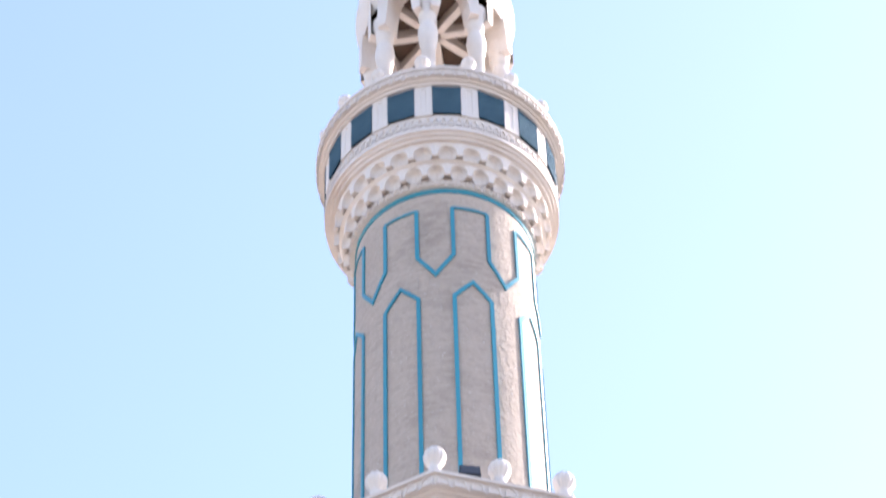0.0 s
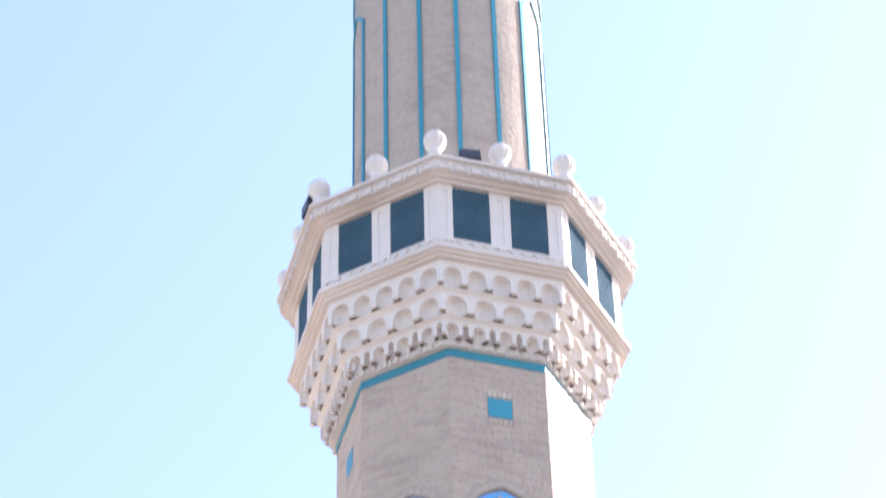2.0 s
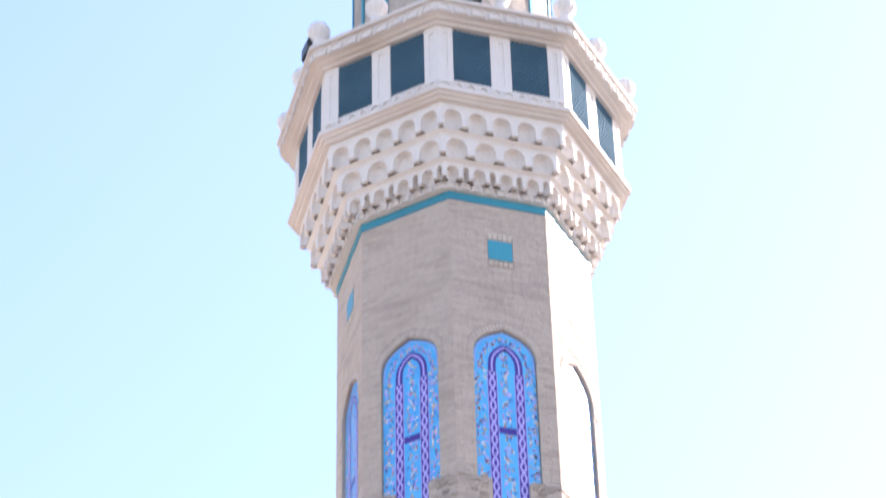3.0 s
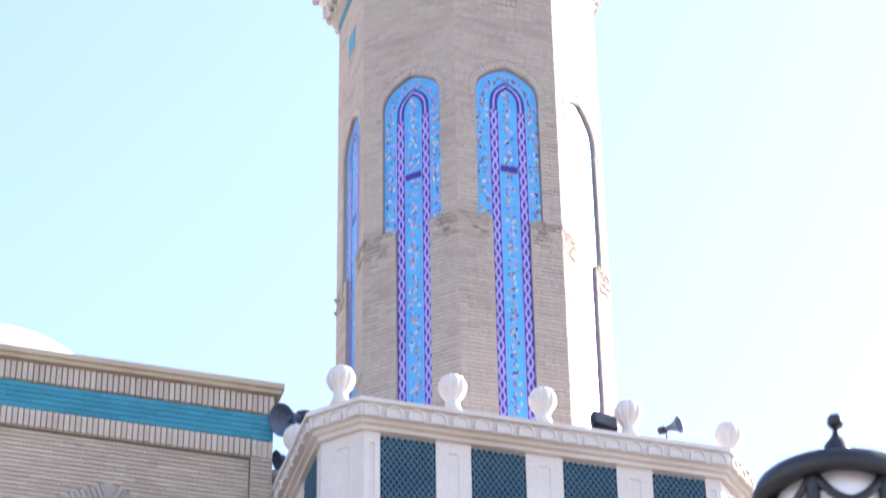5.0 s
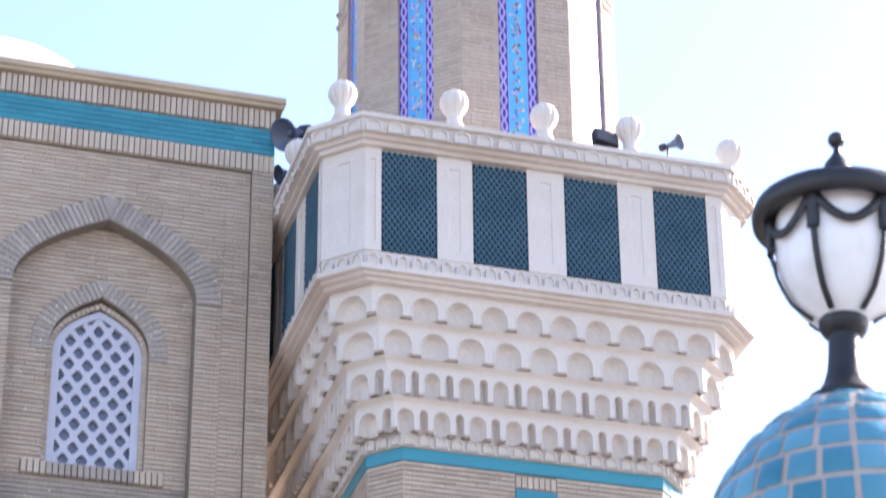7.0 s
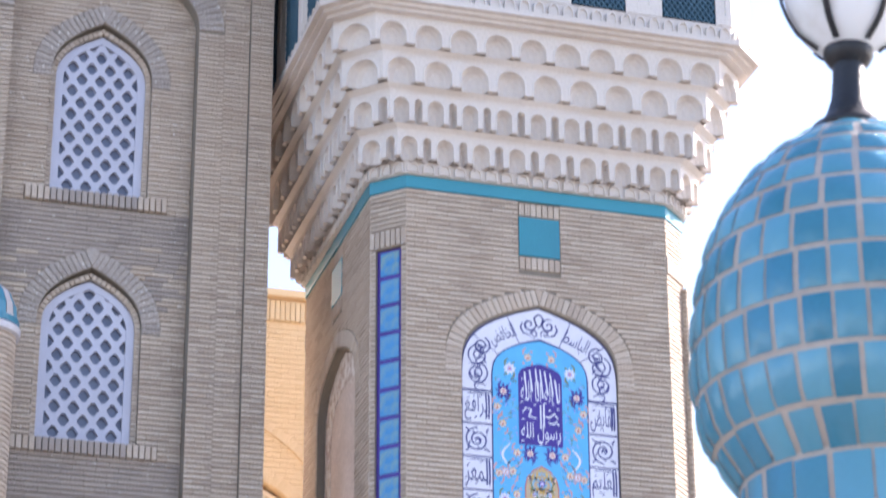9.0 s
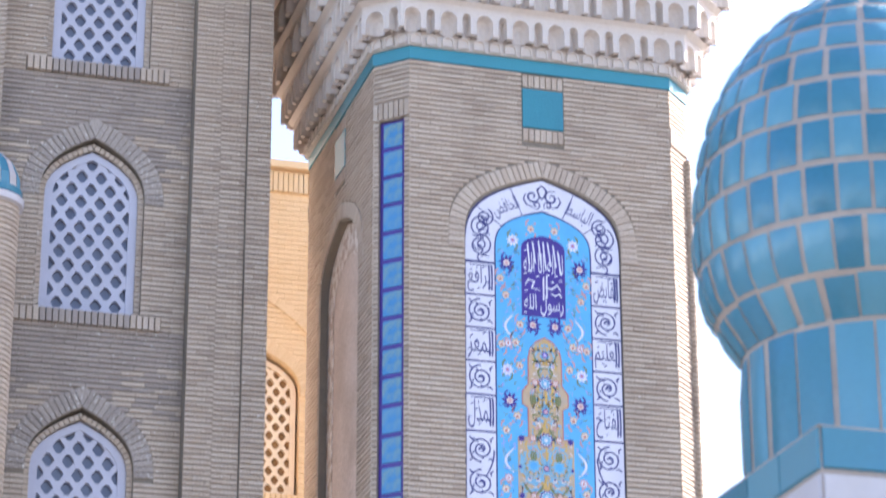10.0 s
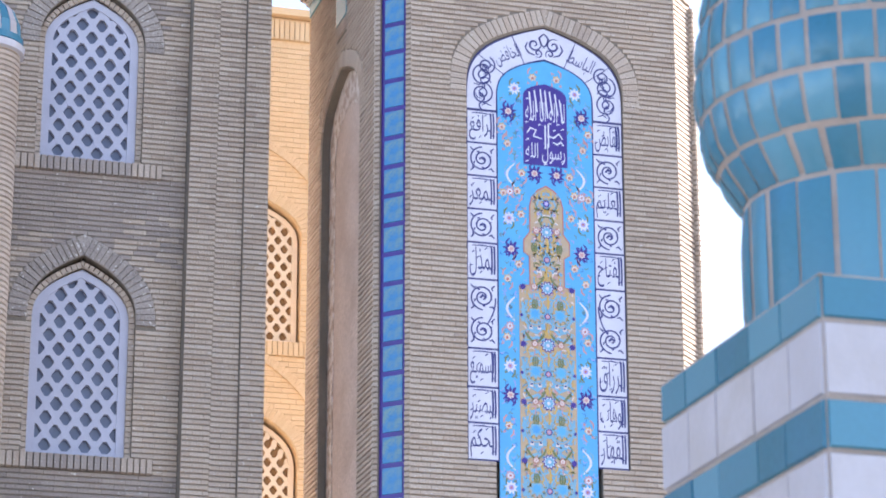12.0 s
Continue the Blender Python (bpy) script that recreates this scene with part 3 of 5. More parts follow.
def square_balcony():
    def side_a(H):
        return A0 + (H - 1.77) * 0.9
    b = part("square_balcony", Shape().ring(outline(2.42, side_a(2.42) - 0.02), 15.98, outline(2.42, side_a(2.42) - 0.02), 17.30), STONE, minaret, "white stone balcony on four rows of stalactite corbels")
    levels = [(14.20, 14.56, 1.93), (14.56, 14.955, 2.06), (14.955, 15.335, 2.19), (15.335, 15.67, 2.32)]
    part("trim", Shape().ring(outline(1.80, side_a(1.80)), 14.06, outline(1.80, side_a(1.80)), 14.205), STONE, b)
    shell_row(b, sides(1.80, side_a(1.80)), 14.07, 0.17, 0.13, "scallop")
    corbels(b, Matrix(), levels, lambda H: outline(H, side_a(H)), lambda H: sides(H, side_a(H)), [0.40, 0.40, 0.40, 0.40], [True, True, False, False])
    s = Shape().stack([(15.665, 15.70, 2.40), (15.705, 15.74, 2.455), (15.745, 15.81, 2.515), (15.805, 16.0, 2.44)], lambda H: outline(H, side_a(H)))
    part("ledge", s, STONE, b)
    HW = 2.45
    shell_row(b, sides(2.445, side_a(2.445)), 15.81, 0.165, 0.17, "scallop")
    bays = (-1.57, -0.538, 0.522, 1.573)
    zb, zt = 16.02, 17.27
    scr = screen_mesh(0.63, zt - zb).mesh("screen", SCREEN_BAR)
    for k in range(4):
        M = Matrix.Rotation(radians(90 * k), 4, "Z") @ Matrix.Translation((0, -HW, 0))
        for x in bays:
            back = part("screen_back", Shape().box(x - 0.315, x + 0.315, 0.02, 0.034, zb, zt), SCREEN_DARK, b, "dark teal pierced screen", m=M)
            part("screen", scr, SCREEN_BAR, back, m=M @ Matrix.Translation((x, 0.012, zb)), kind="stuff")
        edges = [-side_a(HW)] + [v for x in bays for v in (x - 0.315, x + 0.315)] + [side_a(HW)]
        for i in range(0, len(edges), 2):
            w = edges[i + 1] - edges[i]
            part("post", post_mesh(w, zt - zb + 0.06), STONE, b, m=M @ Matrix.Translation(((edges[i] + edges[i + 1]) / 2, 0 if 0 < i < 8 else -0.002, zb - 0.02)))
    for k in range(1, 8, 2):
        M, L = sides(HW, side_a(HW))[k]
        part("post", post_mesh(L, zt - zb + 0.06), STONE, b, m=M @ Matrix.Translation((0, -0.004, zb - 0.02)))
    s = Shape().stack([(17.30, 17.35, 2.50), (17.355, 17.40, 2.555), (17.405, 17.56, 2.60), (17.565, 17.62, 2.645)], lambda H: outline(H, 2.11 + (H - 2.5) * 0.3))
    part("cornice", s, STONE, b)
    shell_row(b, sides(2.60, 2.14), 17.40, 0.245, 0.16)
    part("floor_slab", Shape().ring(outline(2.4, 2.0), 16.1, outline(2.4, 2.0), 16.16), STONE, b)
    for k in range(4):
        M = Matrix.Rotation(radians(90 * k), 4, "Z")
        for x in (-1.06, -0.01, 1.01):
            part("finial", FINIAL, STONE, b, m=M @ Matrix.Translation((x, -2.48, 17.62)))
    for x, y in ((-2.30, -2.33), (2.28, -2.33), (2.30, 2.33), (-2.30, 2.33)):
        part("finial", FINIAL, STONE, b, m=Matrix.Translation((x, y, 17.62)))
    return b


square_balcony()

OCT = 1.60
OPANEL = (0.05, 0.412, 21.16, 22.95, 23.53)   # wide upper part of each tiled field
ONARROW = (0.06, 0.238, 16.0, 21.16, 21.165)  # its narrow lower part


def braid(x, z0, z1, w, y, phase):
    """One strand that winds up a narrow band."""
    n = int((z1 - z0) / 0.035)
    return Shape().ribbon([(x + w * 0.30 * math.sin(i * 0.62 + phase), z0 + (z1 - z0) * i / n) for i in range(n + 1)], w * 0.24, y, False)


def octagonal_shaft():
    S = 0.035
    axis = UP @ Matrix.Translation((S, 0, 0))
    sh = part("octagonal_shaft", Shape().ring(octagon(OCT - 0.06), 16.1, octagon(OCT - 0.06), 25.63), MORTAR, minaret, "eight sided buff brick shaft with tall tiled fields", m=axis)
    places = sides(OCT, OCT * math.tan(math.pi / 8))
    L = places[0][1]
    for k, (M, _) in enumerate(places):
        seen = k in (0, 1, 2, 6, 7)
        shift = S * math.cos(radians(45 * k))  # the fields sit off the middle of each face
        Mk = axis @ M @ Matrix.Translation((-shift, 0, 0))
        xa, xb = -L / 2 + shift, L / 2 + shift
        part("wall", pierced(xa, xb, 16.1, 25.63, 0.009, 0.07, [OPANEL, ONARROW]), MORTAR_SHAFT, sh, m=Mk)
        ring = (0.05, 0.50, 22.9, 23.0, 23.68)
        sq = (0.05, 0.172, 24.57, 25.14, 25.15)
        br = course_bricks(xa, xb, 16.1, 25.63, [OPANEL, ONARROW, ring] + [sq] * (k % 2 == 0), joint=0.006, rng=random.Random(20 + k))
        brick_wall(sh, "bricks", 0, br, BRICK_SHAFT, Mk, depth=0.010)
        # bricks out of line where the field narrows
        rng = random.Random(40 + k)
        s = Shape()
        for i in range(60):
            x = rng.choice((-1, 1)) * rng.uniform(0.30, 0.62) + 0.04
            z = 21.15 - rng.uniform(0.0, 1.0) ** 2 * 0.34
            s.brick(x - rng.uniform(0.03, 0.07), x + rng.uniform(0.03, 0.07), -rng.uniform(0.003, 0.014), 0.012, z, z + rng.uniform(0.03, 0.05))
        part("rough_bricks", s, BRICK_STAINED, sh, m=Mk, kind="stuff")
        if not seen:
            continue
        voussoirs(sh, BRICK_SHAFT, 0.05, 0.415, 22.98, 23.55, 0.085, -0.004, 0.014, Mk, step=0.05)
        if k % 2 == 0:
            small_square(sh, Mk, 0.05, 24.86, 0.165, TEAL, 0.1)
        field = part("tiled_field", Shape().plate(arch_outline(0.05, 0.405, 21.17, 22.95, 23.52), 0.045, 0.062), BLUE, sh, "sky blue floral tilework with violet braided bands", m=Mk)
        part("narrow_field", Shape().box(0.06 - 0.23, 0.06 + 0.23, 0.047, 0.062, 16.2, 21.169), BLUE, field, m=Mk)
        s, b2 = Shape(), Shape()
        for x in (-0.118, 0.238):
            s.box(x - 0.056, x + 0.056, 0.040, 0.0445, 16.2, 22.85)
            for phase in (0, math.pi):
                part("braid", braid(x, 16.2, 22.85, 0.112, 0.0385 + phase * 0.0001, phase), LILAC, field, m=Mk)
        arc = [(0.06 + 0.178 * arch_half(i / 10), 22.85 + 0.42 * i / 10) for i in range(11)]
        arc = arc + [(0.12 - x, z) for x, z in arc[::-1]]
        s.ribbon(arc, 0.10, 0.0405, False)
        b2.ribbon(arc, 0.025, 0.0385, False)
        s.box(-0.062, 0.182, 0.0404, 0.0444, 21.90, 22.0)
        part("braided_band", s, PURPLE, field, m=Mk)
        e = Shape()
        for x in (-0.118, 0.238):
            for sx in (-1, 1):
                e.ribbon([(x + sx * 0.060, 16.2), (x + sx * 0.060, 22.85)], 0.010, 0.0402, False)
        e.ribbon([(0.05 + 0.385 * arch_half(i / 10), 22.95 + 0.55 * i / 10) for i in range(11)], 0.012, 0.0425, False)
        e.ribbon([(0.05 - 0.385 * arch_half(i / 10), 22.95 + 0.55 * i / 10) for i in range(11)], 0.012, 0.0425, False)
        part("edge_line", e, LILAC, field, m=Mk)
        part("braid", b2, LILAC, field, m=Mk)
        fl = {RED: Shape(), CREAM: Shape(), PURPLE: Shape(), OCHRE: Shape(), LILAC: Shape()}
        rng = random.Random(60 + k)
        z = 16.4
        while z < 23.3:
            for x0, lim in ((0.06, 30), (-0.27, 21.2), (0.39, 21.2)):
                if (x0 == 0.06 or 21.2 < z < 23.0):
                    for mt, r in ((RED, 0.015), (CREAM, 0.018), (PURPLE, 0.013), (OCHRE, 0.013), (LILAC, 0.022)):
                        x, zz, a = x0 + rng.uniform(-0.065, 0.065), z + rng.uniform(-0.09, 0.09), rng.uniform(0, 3)
                        fl[mt].ribbon([(x - r * 1.6 * math.cos(a), zz - r * 1.6 * math.sin(a)), (x, zz + 0.012), (x + r * 1.6 * math.cos(a), zz + r * 1.6 * math.sin(a))], r * 1.3, 0.0428)
            z += 0.10
        for i in range(26):
            u = math.pi * (i + 0.5) / 26
            for mt, r in ((OCHRE, 0.013), (LILAC, 0.018), (PURPLE, 0.012)):
                x, zz, a = 0.05 + 0.315 * math.cos(u) + rng.uniform(-0.03, 0.03), 22.92 + 0.46 * math.sin(u) + rng.uniform(-0.05, 0.03), rng.uniform(0, 3)
                fl[mt].ribbon([(x - r * 1.6 * math.cos(a), zz - r * 1.6 * math.sin(a)), (x, zz + 0.012), (x + r * 1.6 * math.cos(a), zz + r * 1.6 * math.sin(a))], r * 1.3, 0.0428)
        for mt, s in fl.items():
            part("floral_spray", s, mt, field, m=Mk, kind="stuff")
    part("blue_band", Shape().ring(octagon(OCT + 0.012), 25.63, octagon(OCT + 0.012), 25.76), TEAL, sh, "turquoise glazed brick band", m=axis)


octagonal_shaft()


def octagonal_balcony():
    q = math.tan(math.pi / 8)
    b = part("octagonal_balcony", Shape().ring(octagon(2.10), 27.0, octagon(2.10), 28.3), STONE, minaret, "white stone eight sided balcony on stalactite corbels", m=UP)
    levels = [(25.87, 26.16, 1.78), (26.16, 26.53, 1.92), (26.53, 26.925, 2.06)]
    part("trim", Shape().ring(octagon(1.655), 25.76, octagon(1.655), 25.875), STONE, b, m=UP)
    shell_row(b, [(UP @ M, L) for M, L in sides(1.655, 1.655 * q)], 25.765, 0.17, 0.10, "scallop")
    corbels(b, UP, levels, octagon, lambda H: sides(H, H * q), [0.33, 0.36, 0.36], [True, False, False])
    s = Shape().stack([(26.92, 26.96, 2.13), (26.965, 27.0, 2.18), (27.005, 27.07, 2.23), (27.075, 27.29, 2.135)], octagon)
    part("ledge", s, STONE, b, m=UP)
    HW = 2.14
    places = [(UP @ M, L) for M, L in sides(HW, HW * q)]
    shell_row(b, places, 27.085, 0.175, 0.14, "scallop")
    zb, zt = 27.29, 28.25
    scr = screen_mesh(0.53, zt - zb, 0.095).mesh("screen", SCREEN_BAR)
    L = places[0][1]
    mid, cor = post_mesh(0.29, zt - zb + 0.10), post_mesh((L - 0.29 - 1.06) / 2, zt - zb + 0.10)
    mid, cor = mid.mesh("post", STONE), cor.mesh("post", STONE)
    for M, L in places:
        for x in (-0.41, 0.41):
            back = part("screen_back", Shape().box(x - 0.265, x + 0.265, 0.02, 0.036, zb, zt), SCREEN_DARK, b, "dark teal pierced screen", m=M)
            part("screen", scr, SCREEN_BAR, back, m=M @ Matrix.Translation((x, 0.012, zb)), kind="stuff")
        part("post", mid, STONE, b, m=M @ Matrix.Translation((0, 0, zb - 0.06)))
        for sx in (-1, 1):
            part("post", cor, STONE, b, m=M @ Matrix.Translation((sx * (L / 2 - (L - 1.35) / 4), -0.002, zb - 0.06)))
    s = Shape().stack([(28.28, 28.32, 2.19), (28.325, 28.36, 2.26), (28.365, 28.54, 2.34), (28.545, 28.60, 2.40)], octagon)
    part("cornice", s, STONE, b, m=UP)
    shell_row(b, [(UP @ M, L) for M, L in sides(2.34, 2.34 * q)], 28.365, 0.24, 0.165)
    for M, L in sides(2.28, 2.28 * q):
        for x in (-L / 2 + 0.01, 0):
            part("finial", FINIAL, STONE, b, m=UP @ M @ Matrix.Translation((x, 0.03, 28.60)))


octagonal_balcony()

RS = 1.455


def round_shaft():
    sh = part("round_shaft", Shape().lathe([(RS, 27.3), (RS, 36.2)], 96), BRICK_SHAFT, minaret, "round rough brick shaft with turquoise zigzag lines", m=UP, smooth=True)
    # thin courses in relief
    s, rng = Shape(), random.Random(5)
    z = 28.0
    while z < 36.1:
        n = 56
        off = rng.random()
        for i in range(n):
            a0, a1 = 2 * math.pi * (i + off) / n, 2 * math.pi * (i + off + 0.965) / n
            r = RS + 0.005 + rng.uniform(0, 0.0035)
            s.add([(r * math.sin(a0), -r * math.cos(a0), z), (r * math.sin(a1), -r * math.cos(a1), z), (r * math.sin(a1), -r * math.cos(a1), z + 0.05), (r * math.sin(a0), -r * math.cos(a0), z + 0.05)], [(0, 1, 2, 3)])
        z += 0.06
    part("bricks", s, BRICK_SHAFT, sh, m=UP, kind="stuff")

    def line(pts, w=0.062):
        """A turquoise line on the shaft through (degrees, height) points, standing proud."""
        fine = []
        for (a, z0), (b, z1) in zip(pts, pts[1:]):
            n = max(1, int(abs(b - a) / 3), int(abs(z1 - z0) / 0.6))
            fine += [(a + (b - a) * i / n, z0 + (z1 - z0) * i / n) for i in range(n)]
        fine.append(pts[-1])
        s = Shape()
        P = [Vector((radians(a) * RS, z)) for a, z in fine]
        rows = []
        for i, p in enumerate(P):
            d0 = (P[i] - P[max(i - 1, 0)]).normalized() if i else (P[1] - P[0]).normalized()
            d1 = (P[min(i + 1, len(P) - 1)] - P[i]).normalized() if i < len(P) - 1 else d0
            d = (d0 + d1).normalized()
            k = w / 2 / max(0.5, d.dot(d1))
            rows.append([(p + Vector((-d.y, d.x)) * k, RS + 0.004), (p + Vector((-d.y, d.x)) * k, RS + 0.034), (p - Vector((-d.y, d.x)) * k, RS + 0.034), (p - Vector((-d.y, d.x)) * k, RS + 0.004)])
        vs = [(r * math.sin(u.x / RS), -r * math.cos(u.x / RS), u.y) for row in rows for u, r in row]
        s.add(vs, [(4 * i + j, 4 * i + j + 1, 4 * i + j + 5, 4 * i + j + 4) for i in range(len(rows) - 1) for j in range(3)])
        part("turquoise_line", s, TEAL, sh, m=UP)

    for k in range(8):
        c = 45 * k - 0.5
        line([(c - 11.6, 28.7), (c - 11.6, 33.61), (c, 33.98), (c + 11.6, 33.61), (c + 11.6, 28.7)])
        d = c - 22.5
        line([(d - 11.2, 35.80), (d - 11.2, 34.61), (d, 34.14), (d + 11.2, 34.61), (d + 11.2, 35.80)])
        line([(c - 11.2, 35.80), (c + 11.2, 35.80)], 0.045)
    part("blue_band", Shape().lathe([(RS, 36.20), (RS + 0.02, 36.20), (RS + 0.02, 36.31), (RS, 36.31)], 96), TEAL, sh, "turquoise glazed brick band", m=UP)


round_shaft()


def round_balcony():
    UP = Matrix.Translation((-0.09, 0, 0))
    b = part("round_balcony", Shape().lathe([(1.92, 37.3), (1.92, 38.5)], 96), STONE, minaret, "white stone round balcony on stalactite corbels", m=UP)
    part("trim", Shape().ring(circle(1.52), 36.31, circle(1.52), 36.45), STONE, b, m=UP)
    shell_row(b, [(UP @ M, L) for M, L in round_sides(1.52, 64)], 36.32, 0.15, 0.12, "scallop")
    levels = [(36.45, 36.78, 1.66), (36.78, 37.12, 1.80)]
    corbels(b, UP, levels, lambda H: circle(H, 28), lambda H: round_sides(H, 28, 6.0 if H < 1.7 else -0.4), [0.6, 0.6], [False, False])
    s = Shape().stack([(37.12, 37.18, 1.86), (37.185, 37.24, 1.91), (37.245, 37.34, 1.96), (37.345, 37.66, 1.93)], circle)
    part("ledge", s, STONE, b, m=UP)
    shell_row(b, [(UP @ M, L) for M, L in round_sides(1.932, 96)], 37.37, 0.13, 0.20, "scallop")
    zb, zt, HW = 37.69, 38.42, 1.97
    n = 16
    places = round_sides(HW / math.cos(math.pi / n), n, 9.3)
    w = 2 * HW * math.tan(math.pi / n)
    scr = screen_mesh(0.48, zt - zb, 0.085).mesh("screen", SCREEN_BAR)
    post = post_mesh(w - 0.48, zt - zb + 0.1).mesh("post", STONE)
    for M, L in places:
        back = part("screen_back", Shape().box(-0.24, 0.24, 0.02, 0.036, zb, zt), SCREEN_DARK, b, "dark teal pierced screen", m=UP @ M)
        part("screen", scr, SCREEN_BAR, back, m=UP @ M @ Matrix.Translation((0, 0.012, zb)), kind="stuff")
    for M, L in round_sides(HW + 0.01, n, 9.3 + 180 / n):
        part("post", post, STONE, b, m=UP @ M @ Matrix.Translation((0, -0.02, zb - 0.04)))
    s = Shape().stack([(38.46, 38.52, 2.0), (38.525, 38.57, 2.045), (38.575, 38.74, 2.09), (38.745, 38.81, 2.13)], circle)
    part("cornice", s, STONE, b, m=UP)
    shell_row(b, [(UP @ M, L) for M, L in round_sides(2.095, 60)], 38.575, 0.24, 0.16)
    for M, L in round_sides(2.03, 16, 9.3 + 11.25):
        part("finial", FINIAL, STONE, b, m=UP @ M @ Matrix.Translation((0, 0.0, 38.80)) @ Matrix.Scale(0.8, 4))


round_balcony()


def lantern():
    UP = Matrix.Translation((-0.11, 0, 0))
    l = part("lantern", Shape().lathe([(0.0, 38.45), (1.9, 38.45), (1.9, 38.38), (0, 38.38)], 48), STONE, minaret, "white stone open lantern on eight columns", m=UP)
    prof = [(0.19, 38.45), (0.19, 38.75), (0.14, 38.85), (0.13, 39.0), (0.125, 40.7), (0.14, 40.78), (0.165, 40.95), (0.18, 41.15), (0.165, 41.32), (0.125, 41.42), (0.125, 41.5), (0.155, 41.54), (0.16, 41.62), (0.15, 41.66), (0.19, 41.85), (0.21, 42.0), (0.21, 42.15)]
    col = Shape().lathe(prof, 20).mesh("column", STONE, True)
    arch = Shape()
    n, w = 16, 2 * 1.15 * math.sin(math.pi / 8)
    zs, rise = 42.0, 0.85
    for i in range(n):
        xa, xb = -w / 2 + w * i / n, -w / 2 + w * (i + 1) / n

        def crown(x):
            u = abs(x) / (w / 2 - 0.17)
            return zs - 0.25 if u >= 1 else zs + rise * (1 - u ** 2) ** 0.6 - 0.05 * abs(math.sin(u * 9))
        za, zc = crown(xa), crown(xb)
        for y in (-0.26, 0.14):
            arch.add([(xa, y, za), (xb, y, zc), (xb, y, 43.1), (xa, y, 43.1)], [(0, 1, 2, 3)])
        arch.add([(xa, -0.26, za), (xb, -0.26, zc), (xb, 0.14, zc), (xa, 0.14, za)], [(0, 1, 2, 3)])
    am = arch.mesh("arch", STONE)
    for k in range(8):
        R = Matrix.Rotation(radians(45 * k - 22.5 - 1), 4, "Z")
        part("column", col, STONE, l, m=UP @ R @ Matrix.Translation((0, -1.15, 0)))
        R2 = Matrix.Rotation(radians(45 * k - 1), 4, "Z")
        part("arch", am, STONE, l, m=UP @ R2 @ Matrix.Translation((0, -1.15 * math.cos(math.pi / 8), 0)))
        part("ceiling_beam", Shape().box(-0.065, 0.065, -1.15, -0.1, 42.75, 43.0), STONE, l, m=UP @ R)
    part("ring_beam", Shape().lathe([(1.30, 42.55), (1.36, 42.7), (1.42, 42.85), (1.46, 43.0), (1.46, 43.2), (1.40, 43.4), (1.42, 43.45), (1.42, 43.6), (1.0, 43.6)], 64), STONE, l, m=UP)
    part("ceiling", Shape().lathe([(0.0, 43.0), (1.25, 43.0), (1.25, 43.12), (0, 43.12)], 32), CEILING_BROWN, l, m=UP)
    part("dome", Shape().lathe([(1.3, 43.6), (1.38, 44.0), (1.28, 44.6), (0.95, 45.2), (0.5, 45.7), (0.1, 46.1), (0.0, 46.2)], 48), STONE, l, m=UP, smooth=True)


lantern()


# ---- tilework of the front field ----
FRONT = Matrix.Translation((0, -H0, 0))
ISO = {"ا": 0xFE8D, "ب": 0xFE8F, "ت": 0xFE95, "ح": 0xFEA1, "خ": 0xFEA5, "د": 0xFEA9, "ذ": 0xFEAB, "ر": 0xFEAD, "ز": 0xFEAF, "س": 0xFEB1, "ص": 0xFEB9, "ض": 0xFEBD,
       "ط": 0xFEC1, "ع": 0xFEC9, "ف": 0xFED1, "ق": 0xFED5, "ك": 0xFED9, "ل": 0xFEDD, "م": 0xFEE1, "ن": 0xFEE5, "ه": 0xFEE9, "و": 0xFEED, "ي": 0xFEF1}
BREAKS = "ادذرزو"


def joined_script(word):
    """Letters in their joined forms, set out from left to right for a line of type."""
    out = []
    for i, c in enumerate(word):
        if c == " ":
            out.append(c)
            continue
        before = i > 0 and word[i - 1] not in BREAKS + " "
        after = c not in BREAKS and i + 1 < len(word) and word[i + 1] != " "
        out.append(chr(ISO[c] + (3 if before and after else 1 if before else 2 if after else 0)))
    return "".join(out[::-1])


def script_shape(word, x0, x1, z0, z1, y):
    """A written word, fitted into a box, as flat faces."""
    cu = bpy.data.curves.new("script", "FONT")
    cu.body, cu.resolution_u = joined_script(word), 2
    ob = bpy.data.objects.new("script", cu)
    scene.collection.objects.link(ob)
    bpy.context.view_layer.update()
    me = bpy.data.meshes.new_from_object(ob)
    P = [v.co.copy() for v in me.vertices]
    F = [tuple(p.vertices) for p in me.polygons]
    bpy.data.objects.remove(ob)
    ax, bx = min(p.x for p in P), max(p.x for p in P)
    ay, by = min(p.y for p in P), max(p.y for p in P)
    sx, sz = (x1 - x0) / (bx - ax), (z1 - z0) / (by - ay)
    return Shape().add([(x0 + (p.x - ax) * sx, y, z0 + (p.y - ay) * sz) for p in P], F)


def spiral(cx, cz, r, turns, start, hand=1, n=36):
    return [(cx + r * (1 - 0.86 * i / n) * math.cos(start + hand * turns * 2 * math.pi * i / n), cz + r * (1 - 0.86 * i / n) * math.sin(start + hand * turns * 2 * math.pi * i / n)) for i in range(n + 1)]


